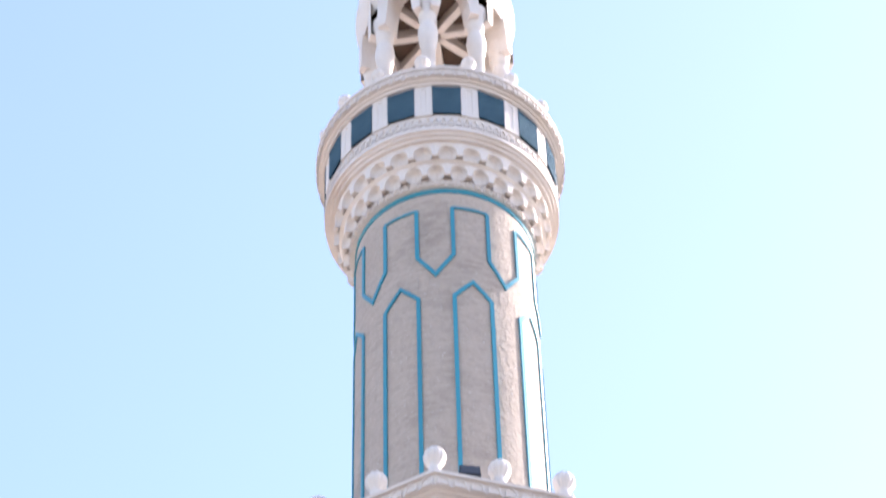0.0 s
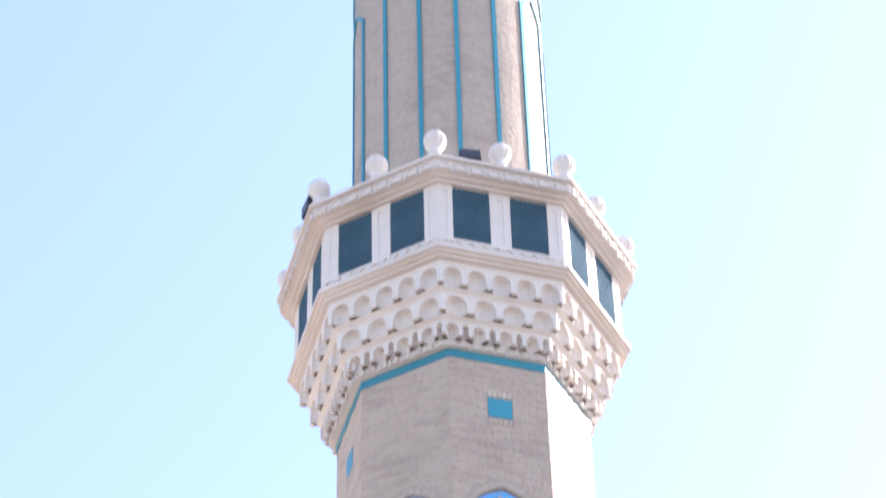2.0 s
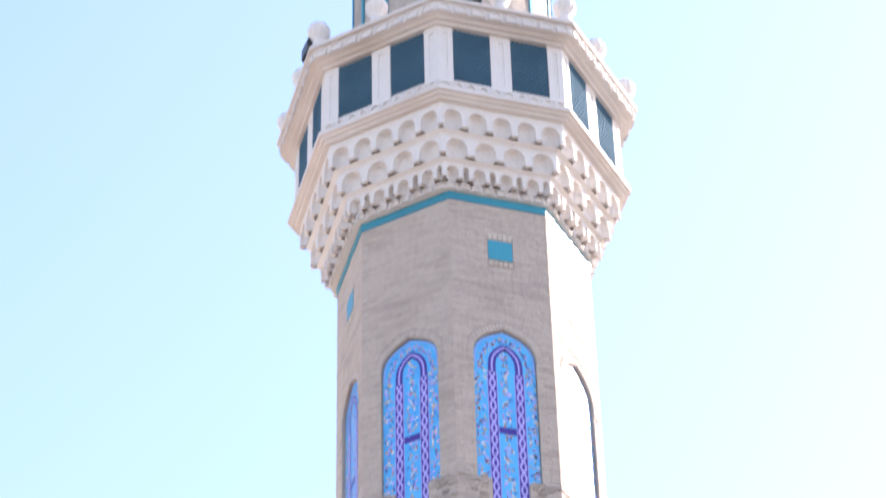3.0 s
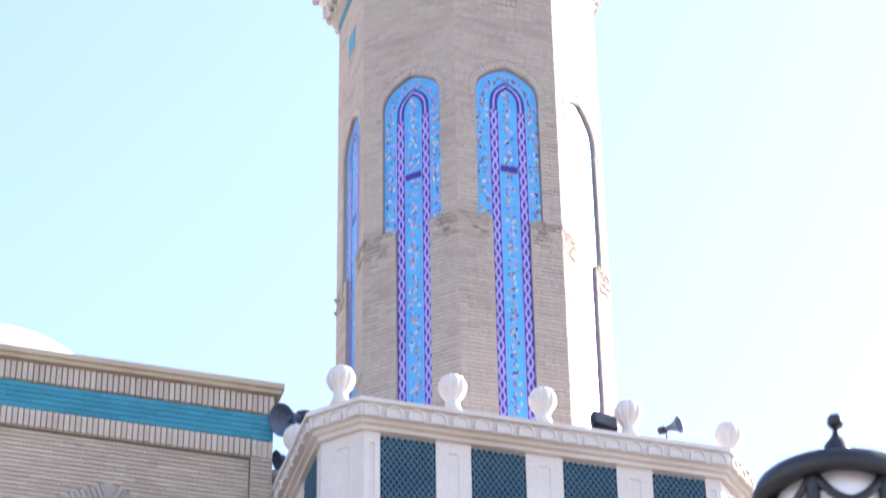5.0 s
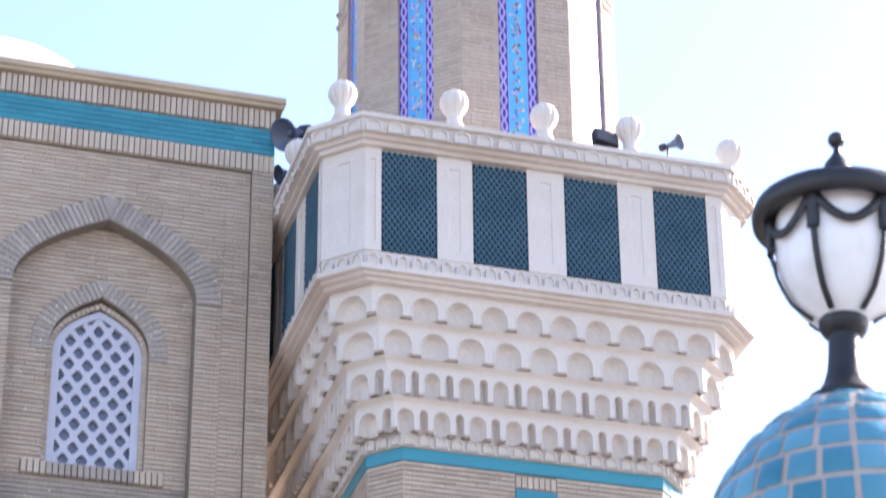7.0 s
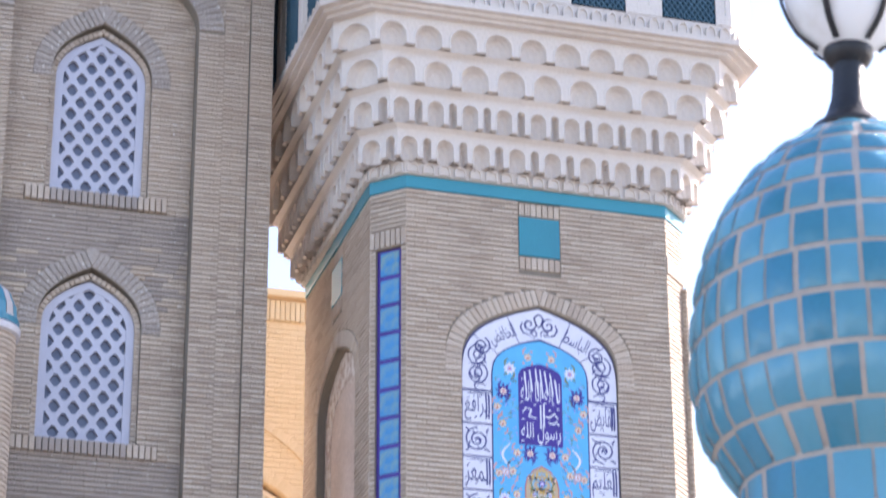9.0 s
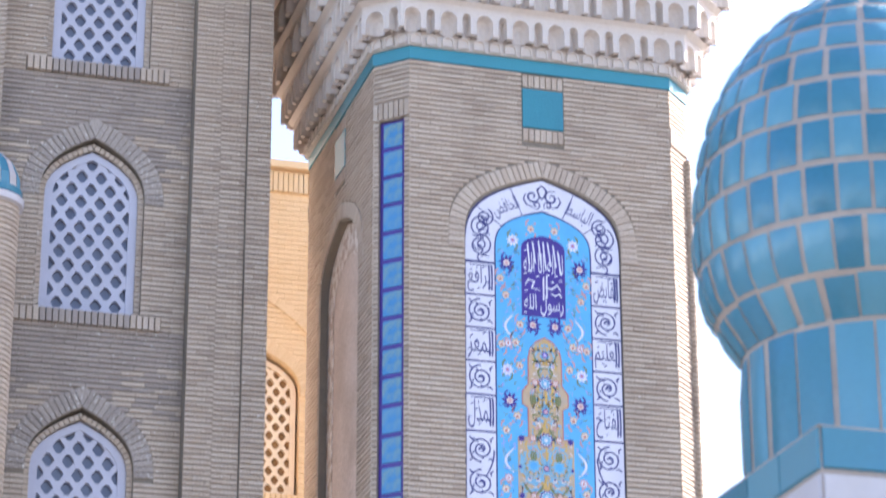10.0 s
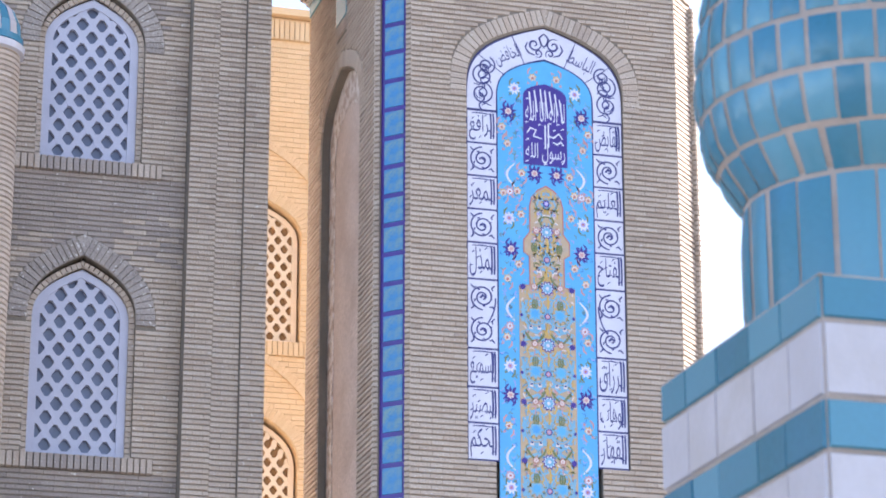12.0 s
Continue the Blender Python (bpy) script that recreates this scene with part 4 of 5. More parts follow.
def scroll_shape(cx, z0, z1, w, y, flip=1):
    """Fine leafy scrolls that fill a box, one spiral above another, with a tendril into each corner."""
    s = Shape()
    n = max(1, round((z1 - z0) / w / 0.95))
    h = (z1 - z0) / n
    for i in range(n):
        cz, hand = z0 + h * (i + 0.5), flip * (1 if i % 2 else -1)
        r = min(w, h) * 0.45
        s.ribbon(spiral(cx, cz, r, 2.0, math.pi / 2 * hand, hand, 48), 0.017, y, False)
        for a in (0.8, 2.35, 3.95, 5.5):
            px, pz = cx + r * math.cos(a), cz + r * math.sin(a)
            s.ribbon([(px - 0.03 * math.cos(a + 1.2), pz - 0.03 * math.sin(a + 1.2)), (px, pz), (px + 0.045 * math.cos(a), pz + 0.045 * math.sin(a))], 0.020, y - 0.0006)
        for a in (0.2, 1.9, 3.4, 4.7):
            px, pz = cx + r * 0.62 * math.cos(a), cz + r * 0.62 * math.sin(a)
            s.ribbon([(px, pz), (px + 0.03 * math.cos(a + 1.1), pz + 0.03 * math.sin(a + 1.1))], 0.020, y - 0.0009)
        s.ribbon([(cx - hand * 0.03, cz), (cx, cz + 0.02), (cx + hand * 0.03, cz - 0.01)], 0.030, y - 0.0012)
        if i:
            s.ribbon([(cx - hand * r * math.cos(j * 0.16), cz - r * math.sin(j * 0.16) - 0.02 * j) for j in range(9)], 0.016, y - 0.0003, False)
    return s


def star(cx, cz, r, n, y, deep=0.55, turn=0.0):
    pts = [(cx + (r if i % 2 == 0 else r * deep) * math.cos(turn + math.pi * i / n), cz + (r if i % 2 == 0 else r * deep) * math.sin(turn + math.pi * i / n)) for i in range(2 * n)]
    return Shape().add([(x, y, z) for x, z in pts] + [(cx, y, cz)], [(i, (i + 1) % (2 * n), 2 * n) for i in range(2 * n)])


def front_tilework():
    y = 0.030
    field = part("tiled_field", Shape().plate(arch_outline(0, 0.85, 7.985, 11.77, 12.695), y + 0.006, y + 0.05), INK, base, "arched glazed tile field with white script border and blue floral centre", m=FRONT)
    part("blue_ground", Shape().plate(arch_outline(0, 0.515, 2.0, 11.83, 12.32), y - 0.002, y + 0.03), BLUE, field, "sky blue glazed ground", m=FRONT)
    # border tiles: names and scrolls down both sides
    cuts = [11.70, 11.34, 10.98, 10.62, 10.26, 9.87, 9.14, 8.74, 8.37, 7.99]
    left = ["الرافع", "", "المعز", "", "المذل", "", "السميع", "البصير", "الحكم"]
    right = ["القابض", "", "العليم", "", "الفتاح", "", "الرزاق", "الوهاب", "القهار"]
    for side, words in ((-1, left), (1, right)):
        xa, xb = sorted((side * 0.845, side * 0.525))
        for i, w in enumerate(words):
            z1, z0 = cuts[i] - 0.005, cuts[i + 1] + 0.005
            tl = part("border_tile", Shape().brick(xa + 0.004, xb - 0.004, y, y + 0.03, z0, z1), PANEL_WHITE, field, m=FRONT)
            if w:
                s = script_shape(w, xa + 0.022, xb - 0.022, z0 + 0.022, z1 - 0.045, y - 0.0015)
                for u in (0.80, 0.89):
                    px = xa + (xb - xa) * u
                    s.ribbon([(px, z0 + 0.05), (px + 0.004, (z0 + z1) / 2), (px - 0.003, z1 - 0.02)], 0.017, y - 0.0019, False)
                s.ribbon([(xa + 0.05, z1 - 0.030), ((xa + xb) / 2, z1 - 0.025), (xb - 0.05, z1 - 0.035)], 0.014, y - 0.0012)
                for u, v in ((0.2, 0.75), (0.45, 0.18), (0.62, 0.85), (0.82, 0.22), (0.12, 0.35), (0.36, 0.60)):
                    px, pz = xa + (xb - xa) * u, z0 + (z1 - z0) * v
                    s.ribbon([(px - 0.016, pz - 0.012), (px, pz + 0.004), (px + 0.016, pz + 0.012)], 0.012, y - 0.001)
            else:
                s = scroll_shape((xa + xb) / 2, z0 + 0.01, z1 - 0.01, 0.30, y - 0.0015, side)
            part("script" if w else "scroll", s, INK, field, m=FRONT, kind="stuff")
    # the arched head of the border, cut into seven pieces
    outer = [(0.845 * arch_half(i / 40), 11.71 + (12.685 - 11.71) * i / 40) for i in range(41)]
    inner = [(0.525 * arch_half(i / 40), 11.71 + 0.06 * min(1, i / 6) + (12.335 - 11.77) * i / 40) for i in range(41)]
    breaks = [0, 25, 35, 41]
    for side in (-1, 1):
        for a, b in zip(breaks, breaks[1:]):
            b = min(b, 40)
            s = Shape()
            for i in range(a, b):
                q = [outer[i], outer[i + 1], inner[i + 1], inner[i]]
                s.add([(side * x, y, z) for x, z in q], [(0, 1, 2, 3)])
            part("border_tile", s, PANEL_WHITE, field, m=FRONT)
        mid = [((o[0] + n[0]) / 2, (o[1] + n[1]) / 2) for o, n in zip(outer, inner)]
        s = Shape()
        s.ribbon([(side * (q[0] + 0.03 * math.sin(k * 0.9)), q[1]) for k, q in enumerate(mid[:25])], 0.016, y - 0.0012, False)
        for k in range(2, 26, 3):
            a = k * 1.3
            s.ribbon([(side * mid[k][0], mid[k][1]), (side * (mid[k][0] + 0.05 * math.cos(a)), mid[k][1] + 0.05 * math.sin(a)), (side * (mid[k][0] + 0.10 * math.cos(a + 0.5)), mid[k][1] + 0.10 * math.sin(a + 0.5))], 0.015, y - 0.0009)
        for i, r, hand in ((5, 0.125, 1), (15, 0.125, -1), (21, 0.10, 1)):
            s.ribbon(spiral(side * mid[i][0], mid[i][1] + 0.06, r, 1.8, 1.2, side * hand), 0.017, y - 0.0015, False)
        s.ribbon(spiral(side * 0.105, 12.50, 0.082, 1.4, 1.0, side), 0.022, y - 0.0015)
        s.ribbon(spiral(side * 0.065, 12.405, 0.05, 1.3, 4.0, -side), 0.018, y - 0.0015)
        s.ribbon([(0, 12.63), (side * 0.05, 12.58), (side * 0.035, 12.52), (0, 12.47)], 0.022, y - 0.0015)
        s.ribbon([(side * 0.18, 12.52), (side * 0.205, 12.46), (side * 0.17, 12.40), (side * 0.10, 12.38)], 0.020, y - 0.0015)
        for i in (0, 25, 35):
            s.ribbon([(side * outer[i][0], outer[i][1]), (side * inner[i][0], inner[i][1])], 0.009, y - 0.0018, False)
        part("scroll", s, INK, field, m=FRONT)
        word = script_shape("الخافض" if side < 0 else "الباسط", -0.15, 0.15, -0.10, 0.10, 0)
        cx, cz, a = side * 0.40, 12.345, side * 0.42
        word.v = [(cx + p[0] * math.cos(a) + p[2] * math.sin(a), y - 0.0015, cz - p[0] * math.sin(a) + p[2] * math.cos(a)) for p in word.v]
        part("script", word, INK, field, m=FRONT)
        s = Shape()
        s.ribbon([(side * x, z) for x, z in inner], 0.014, y - 0.003, False)
        s.ribbon([(side * 0.522, 7.99), (side * 0.522, 11.75)], 0.012, y - 0.003, False)
        part("edge_line", s, INK, field, m=FRONT)
    # violet plaque with white script
    pl = part("plaque", Shape().plate(arch_outline(0.0, 0.238, 11.155, 11.86, 12.06, 8), y - 0.007, y + 0.01), PURPLE, field, "violet plaque with white script", m=FRONT)
    yy = y - 0.0085
    part("script", script_shape("لا اله الا الله", -0.215, 0.215, 11.64, 11.86, yy), PANEL_WHITE, pl, m=FRONT)
    part("script", script_shape("رسول الله", -0.215, 0.215, 11.18, 11.40, yy), PANEL_WHITE, pl, m=FRONT)
    s = Shape()
    for x, z0, z1, lean in ((-0.15, 11.72, 11.96, -0.02), (-0.085, 11.74, 11.985, -0.03), (-0.02, 11.70, 12.0, -0.03), (0.03, 11.68, 11.99, -0.03), (0.085, 11.72, 11.985, -0.035), (0.14, 11.72, 11.96, -0.03), (0.19, 11.66, 11.90, -0.03), (0.0, 11.34, 11.60, 0.0), (0.035, 11.36, 11.62, 0.0)):
        s.ribbon([(x, z0), (x + lean * 0.5, (z0 + z1) / 2), (x + lean, z1)], 0.017, yy - 0.0006, False)
    for pts in (((-0.20, 11.50), (-0.16, 11.56), (-0.10, 11.54), (-0.13, 11.47), (-0.04, 11.45)), ((0.02, 11.49), (0.09, 11.47), (0.15, 11.52), (0.19, 11.46)), ((0.08, 11.42), (0.13, 11.40), (0.17, 11.43), (0.20, 11.39))):
        s.ribbon(pts, 0.022, yy - 0.0009)
    for u, v in ((-0.12, 11.69), (0.05, 11.62), (0.14, 11.62), (-0.19, 11.88), (0.10, 11.55), (-0.06, 11.60), (0.19, 11.57), (-0.20, 11.62), (-0.19, 11.43), (0.19, 11.22), (-0.2, 11.19), (0.0, 11.17)):
        s.ribbon([(u - 0.018, v - 0.008), (u, v + 0.006), (u + 0.018, v + 0.003)], 0.013, yy - 0.0004)
    part("script", s, PANEL_WHITE, pl, m=FRONT)
    # ochre carpet with a stepped head
    half = [(0.30, 2.0), (0.30, 9.83), (0.185, 9.85), (0.185, 10.16), (0.245, 10.20), (0.245, 10.33), (0.18, 10.42), (0.178, 10.70), (0.155, 10.80), (0.09, 10.88), (0.0, 10.93)]
    pts = half + [(-x, z) for x, z in half[-2::-1]]
    carpet = part("ochre_ground", Shape().plate(pts, y - 0.006, y + 0.01), GOLD, field, "ochre ground with flowers", m=FRONT)
    s = Shape()
    s.ribbon(pts[1:-1], 0.014, y - 0.0075, False)
    part("edge_line", s, RED, carpet, m=FRONT)
    y2 = y - 0.0082

    def rosette(x, z, r, outer, inner, heart):
        for k, (q, n, mt, deep) in enumerate(((r, 10, outer, 0.72), (r * 0.66, 8, inner, 0.8), (r * 0.26, 6, heart, 0.8))):
            part("flower", star(x, z, q, n, y2 - 0.0012 - 0.0006 * k, deep), mt, carpet, m=FRONT)

    def sprays(z, inside):
        """Tendrils, leaves and petals of one repeat of the pattern, those within the half width."""
        tint = {PALE_BLUE: Shape(), LEAF: Shape(), OCHRE: Shape(), CREAM: Shape(), INK: Shape(), ROSE: Shape()}

        def stroke(mt, pts, w, lift, taper=True):
            if max(abs(p[0]) for p in pts) < inside:
                tint[mt].ribbon(pts, w, y2 - lift, taper)
        for sx in (-1, 1):
            mx, mz = sx * 0.135, z - 0.28
            # pale tendrils round each medallion
            for r, w in ((0.122, 0.024), (0.096, 0.016)):
                stroke(PALE_BLUE, [(mx + r * math.cos(a * math.pi / 9), mz + 1.2 * r * math.sin(a * math.pi / 9)) for a in range(19)], w, 0.0002, False)
            stroke(PALE_BLUE, [(0, z - 0.10), (sx * 0.06, z - 0.13), (sx * 0.10, z - 0.07), (sx * 0.19, z - 0.10), (sx * 0.24, z - 0.05)], 0.036, 0.0003)
            stroke(PALE_BLUE, [(0, z - 0.46), (sx * 0.05, z - 0.42), (sx * 0.12, z - 0.48), (sx * 0.2, z - 0.44), (sx * 0.26, z - 0.50)], 0.036, 0.0003)
            stroke(PALE_BLUE, [(0, z - 0.60), (sx * 0.06, z - 0.56), (sx * 0.11, z - 0.52), (sx * 0.18, z - 0.55), (sx * 0.25, z - 0.57)], 0.030, 0.0005)
            stroke(PALE_BLUE, [(0, z - 0.24), (sx * 0.03, z - 0.28), (sx * 0.012, z - 0.36)], 0.030, 0.0005)
            for q in (0.06, 0.20):
                stroke(OCHRE, [(sx * q, z - 0.02), (sx * (q + 0.025), z - 0.06), (sx * q, z - 0.11)], 0.022, 0.0012)
                stroke(ROSE, [(sx * (q + 0.03), z - 0.49), (sx * (q + 0.01), z - 0.46)], 0.018, 0.0012)
            stroke(PALE_BLUE, [(sx * 0.27, z - 0.16), (sx * 0.25, z - 0.24), (sx * 0.28, z - 0.34)], 0.036, 0.0003)
            for a in range(10):
                t0 = a * math.pi / 5 + 0.3
                stroke(PALE_BLUE, [(mx + 0.13 * math.cos(t0), mz + 0.15 * math.sin(t0)), (mx + 0.15 * math.cos(t0 + 0.2), mz + 0.18 * math.sin(t0 + 0.2))], 0.034, 0.0004)
            # tulip leaves over the medallion and ticks round it
            for dx, lean in ((-0.026, -0.022), (0.0, 0.0), (0.026, 0.022)):
                stroke(LEAF, [(mx + dx * 0.6, mz + 0.055), (mx + dx, mz + 0.10), (mx + lean * 0.8, mz + 0.155)], 0.020, 0.0014)
            for a in range(7):
                t0 = math.pi * (0.95 + 1.1 * a / 6)
                stroke(LEAF, [(mx + 0.078 * math.cos(t0), mz + 0.078 * math.sin(t0)), (mx + 0.105 * math.cos(t0), mz + 0.105 * math.sin(t0))], 0.014, 0.0014)
            stroke(OCHRE, [(mx - 0.05, mz + 0.05), (mx - 0.075, mz + 0.10), (mx - 0.06, mz + 0.15)], 0.016, 0.0012)
            stroke(OCHRE, [(mx + 0.05, mz + 0.05), (mx + 0.075, mz + 0.10), (mx + 0.06, mz + 0.15)], 0.016, 0.0012)
            # eyes of white under it, and leaves that lead down to the next row
            for dx in (-0.045, 0.045):
                stroke(CREAM, [(mx + dx - 0.020, z - 0.425), (mx + dx + 0.020, z - 0.425)], 0.036, 0.0014, False)
                stroke(INK, [(mx + dx - 0.012, z - 0.415), (mx + dx + 0.012, z - 0.415)], 0.016, 0.0018, False)
            stroke(LEAF, [(sx * 0.03, z - 0.47), (sx * 0.06, z - 0.53), (sx * 0.115, z - 0.58)], 0.024, 0.0012)
            stroke(LEAF, [(sx * 0.24, z - 0.47), (sx * 0.205, z - 0.53), (sx * 0.155, z - 0.58)], 0.024, 0.0012)
            stroke(OCHRE, [(sx * 0.015, z - 0.42), (sx * 0.03, z - 0.47), (sx * 0.012, z - 0.53)], 0.016, 0.0013)
            stroke(ROSE, [(sx * 0.145, z - 0.05), (sx * 0.14, z - 0.09), (sx * 0.15, z - 0.13)], 0.012, 0.0012)
        stroke(OCHRE, [(0, z - 0.08), (0.012, z - 0.14), (0, z - 0.22)], 0.024, 0.0013)
        stroke(OCHRE, [(0, z - 0.38), (-0.012, z - 0.45), (0, z - 0.52)], 0.024, 0.0013)
        for mt, sh in tint.items():
            if sh.v:
                part("leaf_spray", sh, mt, carpet, m=FRONT, kind="stuff")

    for i in range(8):
        z = 10.43 - 0.604 * i
        wide = i > 0
        rosette(0, z, 0.082, PURPLE, PALE_BLUE, PANEL_WHITE)
        part("flower", star(0, z, 0.066, 10, y2 - 0.0015, 0.7), PANEL_WHITE, carpet, m=FRONT)
        rosette(0, z - 0.30, 0.040, PURPLE, ROSE, LILAC)
        for sx in (-1, 1):
            rosette(sx * (0.14 if wide else 0.11), z + 0.01, 0.042, RED, CREAM, ROSE)
            if wide:
                part("flower", star(sx * 0.135, z - 0.28, 0.090, 8, y2 - 0.001, 0.62), PALE_BLUE, carpet, m=FRONT)
                part("flower", star(sx * 0.135, z - 0.28, 0.050, 8, y2 - 0.0016, 0.7), BLUE, carpet, m=FRONT)
                part("flower", star(sx * 0.262, z, 0.040, 8, y2 - 0.001, 0.6), PURPLE, carpet, m=FRONT)
                part("flower", star(sx * 0.278, z - 0.30, 0.020, 8, y2 - 0.001, 0.75), PURPLE, carpet, m=FRONT)
        sprays(z, 0.29 if wide else 0.17)
    # fine petals between the flowers
    rng = random.Random(29)
    fill = {PALE_BLUE: Shape(), OCHRE: Shape(), LEAF: Shape(), ROSE: Shape(), CREAM: Shape()}
    for i in range(900):
        z, mt = rng.uniform(5.4, 10.85), rng.choice((PALE_BLUE, PALE_BLUE, PALE_BLUE, OCHRE, OCHRE, LEAF, ROSE, CREAM))
        x, a, r = rng.uniform(0.01, 0.27 if z < 9.8 else 0.145), rng.uniform(0, 6.28), rng.uniform(0.014, 0.030)
        for sx in (-1, 1):
            fill[mt].ribbon([(sx * (x - r * math.cos(a)), z - r * math.sin(a)), (sx * x, z + 0.005), (sx * (x + r * math.cos(a)), z + r * math.sin(a))], 0.016, y2 - 0.0001)
    for mt, sh in fill.items():
        part("petal_spray", sh, mt, carpet, m=FRONT, kind="stuff")
    # the small head of the carpet
    rosette(0, 10.74, 0.040, PURPLE, LILAC, CREAM)
    top = {PALE_BLUE: Shape(), OCHRE: Shape(), LEAF: Shape()}
    for sx in (-1, 1):
        rosette(sx * 0.085, 10.62, 0.022, PANEL_WHITE, LILAC, INK)
        top[PALE_BLUE].ribbon([(0, 10.86), (sx * 0.07, 10.80), (sx * 0.11, 10.70), (sx * 0.04, 10.60), (sx * 0.11, 10.52)], 0.020, y2)
        top[OCHRE].ribbon([(0, 10.90), (sx * 0.05, 10.86), (sx * 0.06, 10.80)], 0.020, y2 - 0.001)
        top[LEAF].ribbon([(sx * 0.05, 10.60), (sx * 0.08, 10.55), (sx * 0.05, 10.48)], 0.020, y2 - 0.001)
        top[LEAF].ribbon([(sx * 0.12, 10.74), (sx * 0.10, 10.68), (sx * 0.13, 10.63)], 0.016, y2 - 0.001)
    for mt, sh in top.items():
        part("leaf_spray", sh, mt, carpet, m=FRONT, kind="stuff")
    # small sprigs scattered over the blue ground
    rng = random.Random(17)
    sprigs = {PALE_BLUE: Shape(), LILAC: Shape(), LEAF: Shape(), BLUE_DEEP: Shape()}
    for i in range(420):
        x, z, a, mt = rng.uniform(0.27, 0.49), rng.uniform(5.2, 11.9), rng.uniform(0, 6.28), rng.choice(list(sprigs))
        if z > 9.9 and rng.random() < 0.35:
            x = rng.uniform(0.20, 0.30) if z < 11.0 else x
        elif x < 0.32 and z < 9.9:
            continue
        for sx in (-1, 1):
            sprigs[mt].ribbon([(sx * x, z), (sx * (x + 0.028 * math.cos(a)), z + 0.028 * math.sin(a)), (sx * (x + 0.045 * math.cos(a + 0.8)), z + 0.045 * math.sin(a + 0.8))], 0.010, y - 0.0028)
    for mt, s in sprigs.items():
        part("sprig_spray", s, mt, field, m=FRONT, kind="stuff")
    # flowers on the blue ground, mirrored
    y3 = y - 0.0035
    spots = [(0.40, 11.72, 0), (0.33, 11.98, 1), (0.13, 12.12, 2), (0.41, 11.36, 2), (0.39, 11.02, 3), (0.12, 11.06, 0), (0.31, 10.85, 2), (0.40, 10.55, 1), (0.38, 10.22, 0), (0.42, 9.90, 2), (0.40, 9.58, 3), (0.43, 9.28, 2), (0.27, 10.60, 2), (0.46, 10.82, 2), (0.30, 10.06, 2), (0.26, 11.05, 2), (0.47, 11.54, 2)]
    z = 8.98
    while z > 5.4:
        spots += [(0.40, z, 1), (0.40, z - 0.30, 0), (0.42, z - 0.62, 2), (0.41, z - 0.95, 3)]
        z -= 1.25
    for x, z, kind in spots:
        for sx in (-1, 1):
            def bloom(r, n, mt, lift, deep, dz=0.0):
                part("flower", star(sx * x, z + dz, r, n, y3 - lift, deep, 0.2), mt, field, m=FRONT)
            if kind == 0:  # dark pointed bloom
                bloom(0.100, 9, PURPLE, 0.0, 0.52)
                bloom(0.042, 7, CREAM, 0.001, 0.7)
                bloom(0.024, 6, ROSE, 0.0016, 0.7)
            elif kind == 1:  # white rosette
                bloom(0.074, 9, PANEL_WHITE, 0.0, 0.6)
                bloom(0.030, 7, LILAC, 0.001, 0.8)
                bloom(0.016, 6, RED, 0.0016, 0.7)
            elif kind == 2:  # small bud in an ochre cup
                bloom(0.050, 6, OCHRE, 0.0, 0.62, 0.006)
                bloom(0.036, 7, CREAM, 0.001, 0.75)
                bloom(0.020, 5, RED, 0.0016, 0.7, -0.004)
            else:  # white crescent over a rose cluster
                s = Shape()
                s.ribbon([(sx * (x - 0.055 + 0.085 * math.sin(math.pi * j / 10)), z + 0.13 - 0.025 * j) for j in range(11)], 0.026, y3)
                part("flower", s, PANEL_WHITE, field, m=FRONT)
                bloom(0.058, 9, ROSE, 0.001, 0.6, -0.18)
                bloom(0.036, 7, PANEL_WHITE, 0.0016, 0.7, -0.18)
                bloom(0.016, 6, RED, 0.002, 0.7, -0.18)
            lf = Shape()
            for a in (0.5, 2.0, 3.7, 5.2):
                lf.ribbon([(sx * (x + 0.06 * math.cos(a)), z + 0.07 * math.sin(a)), (sx * (x + 0.075 * math.cos(a + 0.35)), z + 0.105 * math.sin(a + 0.35)), (sx * (x + 0.05 * math.cos(a + 0.7)), z + 0.12 * math.sin(a + 0.7))], 0.020, y3 - 0.0004)
            part("leaf_spray", lf, PURPLE if kind == 0 else (LEAF, ROSE, PALE_BLUE)[kind - 1], field, m=FRONT, kind="stuff")


front_tilework()

# ---- mosque building beside the minaret ----
YF = -0.43
FAC = Matrix.Translation((0, YF, 0))
XC = -4.514
WINDOWS = [(14.145, 15.50, 16.10), (11.30, 12.56, 13.14), (8.14, 9.54, 10.12), (5.0, 6.40, 6.98)]
BIG = (XC, 1.033, 0.0, 16.20, 17.13, 2.2)


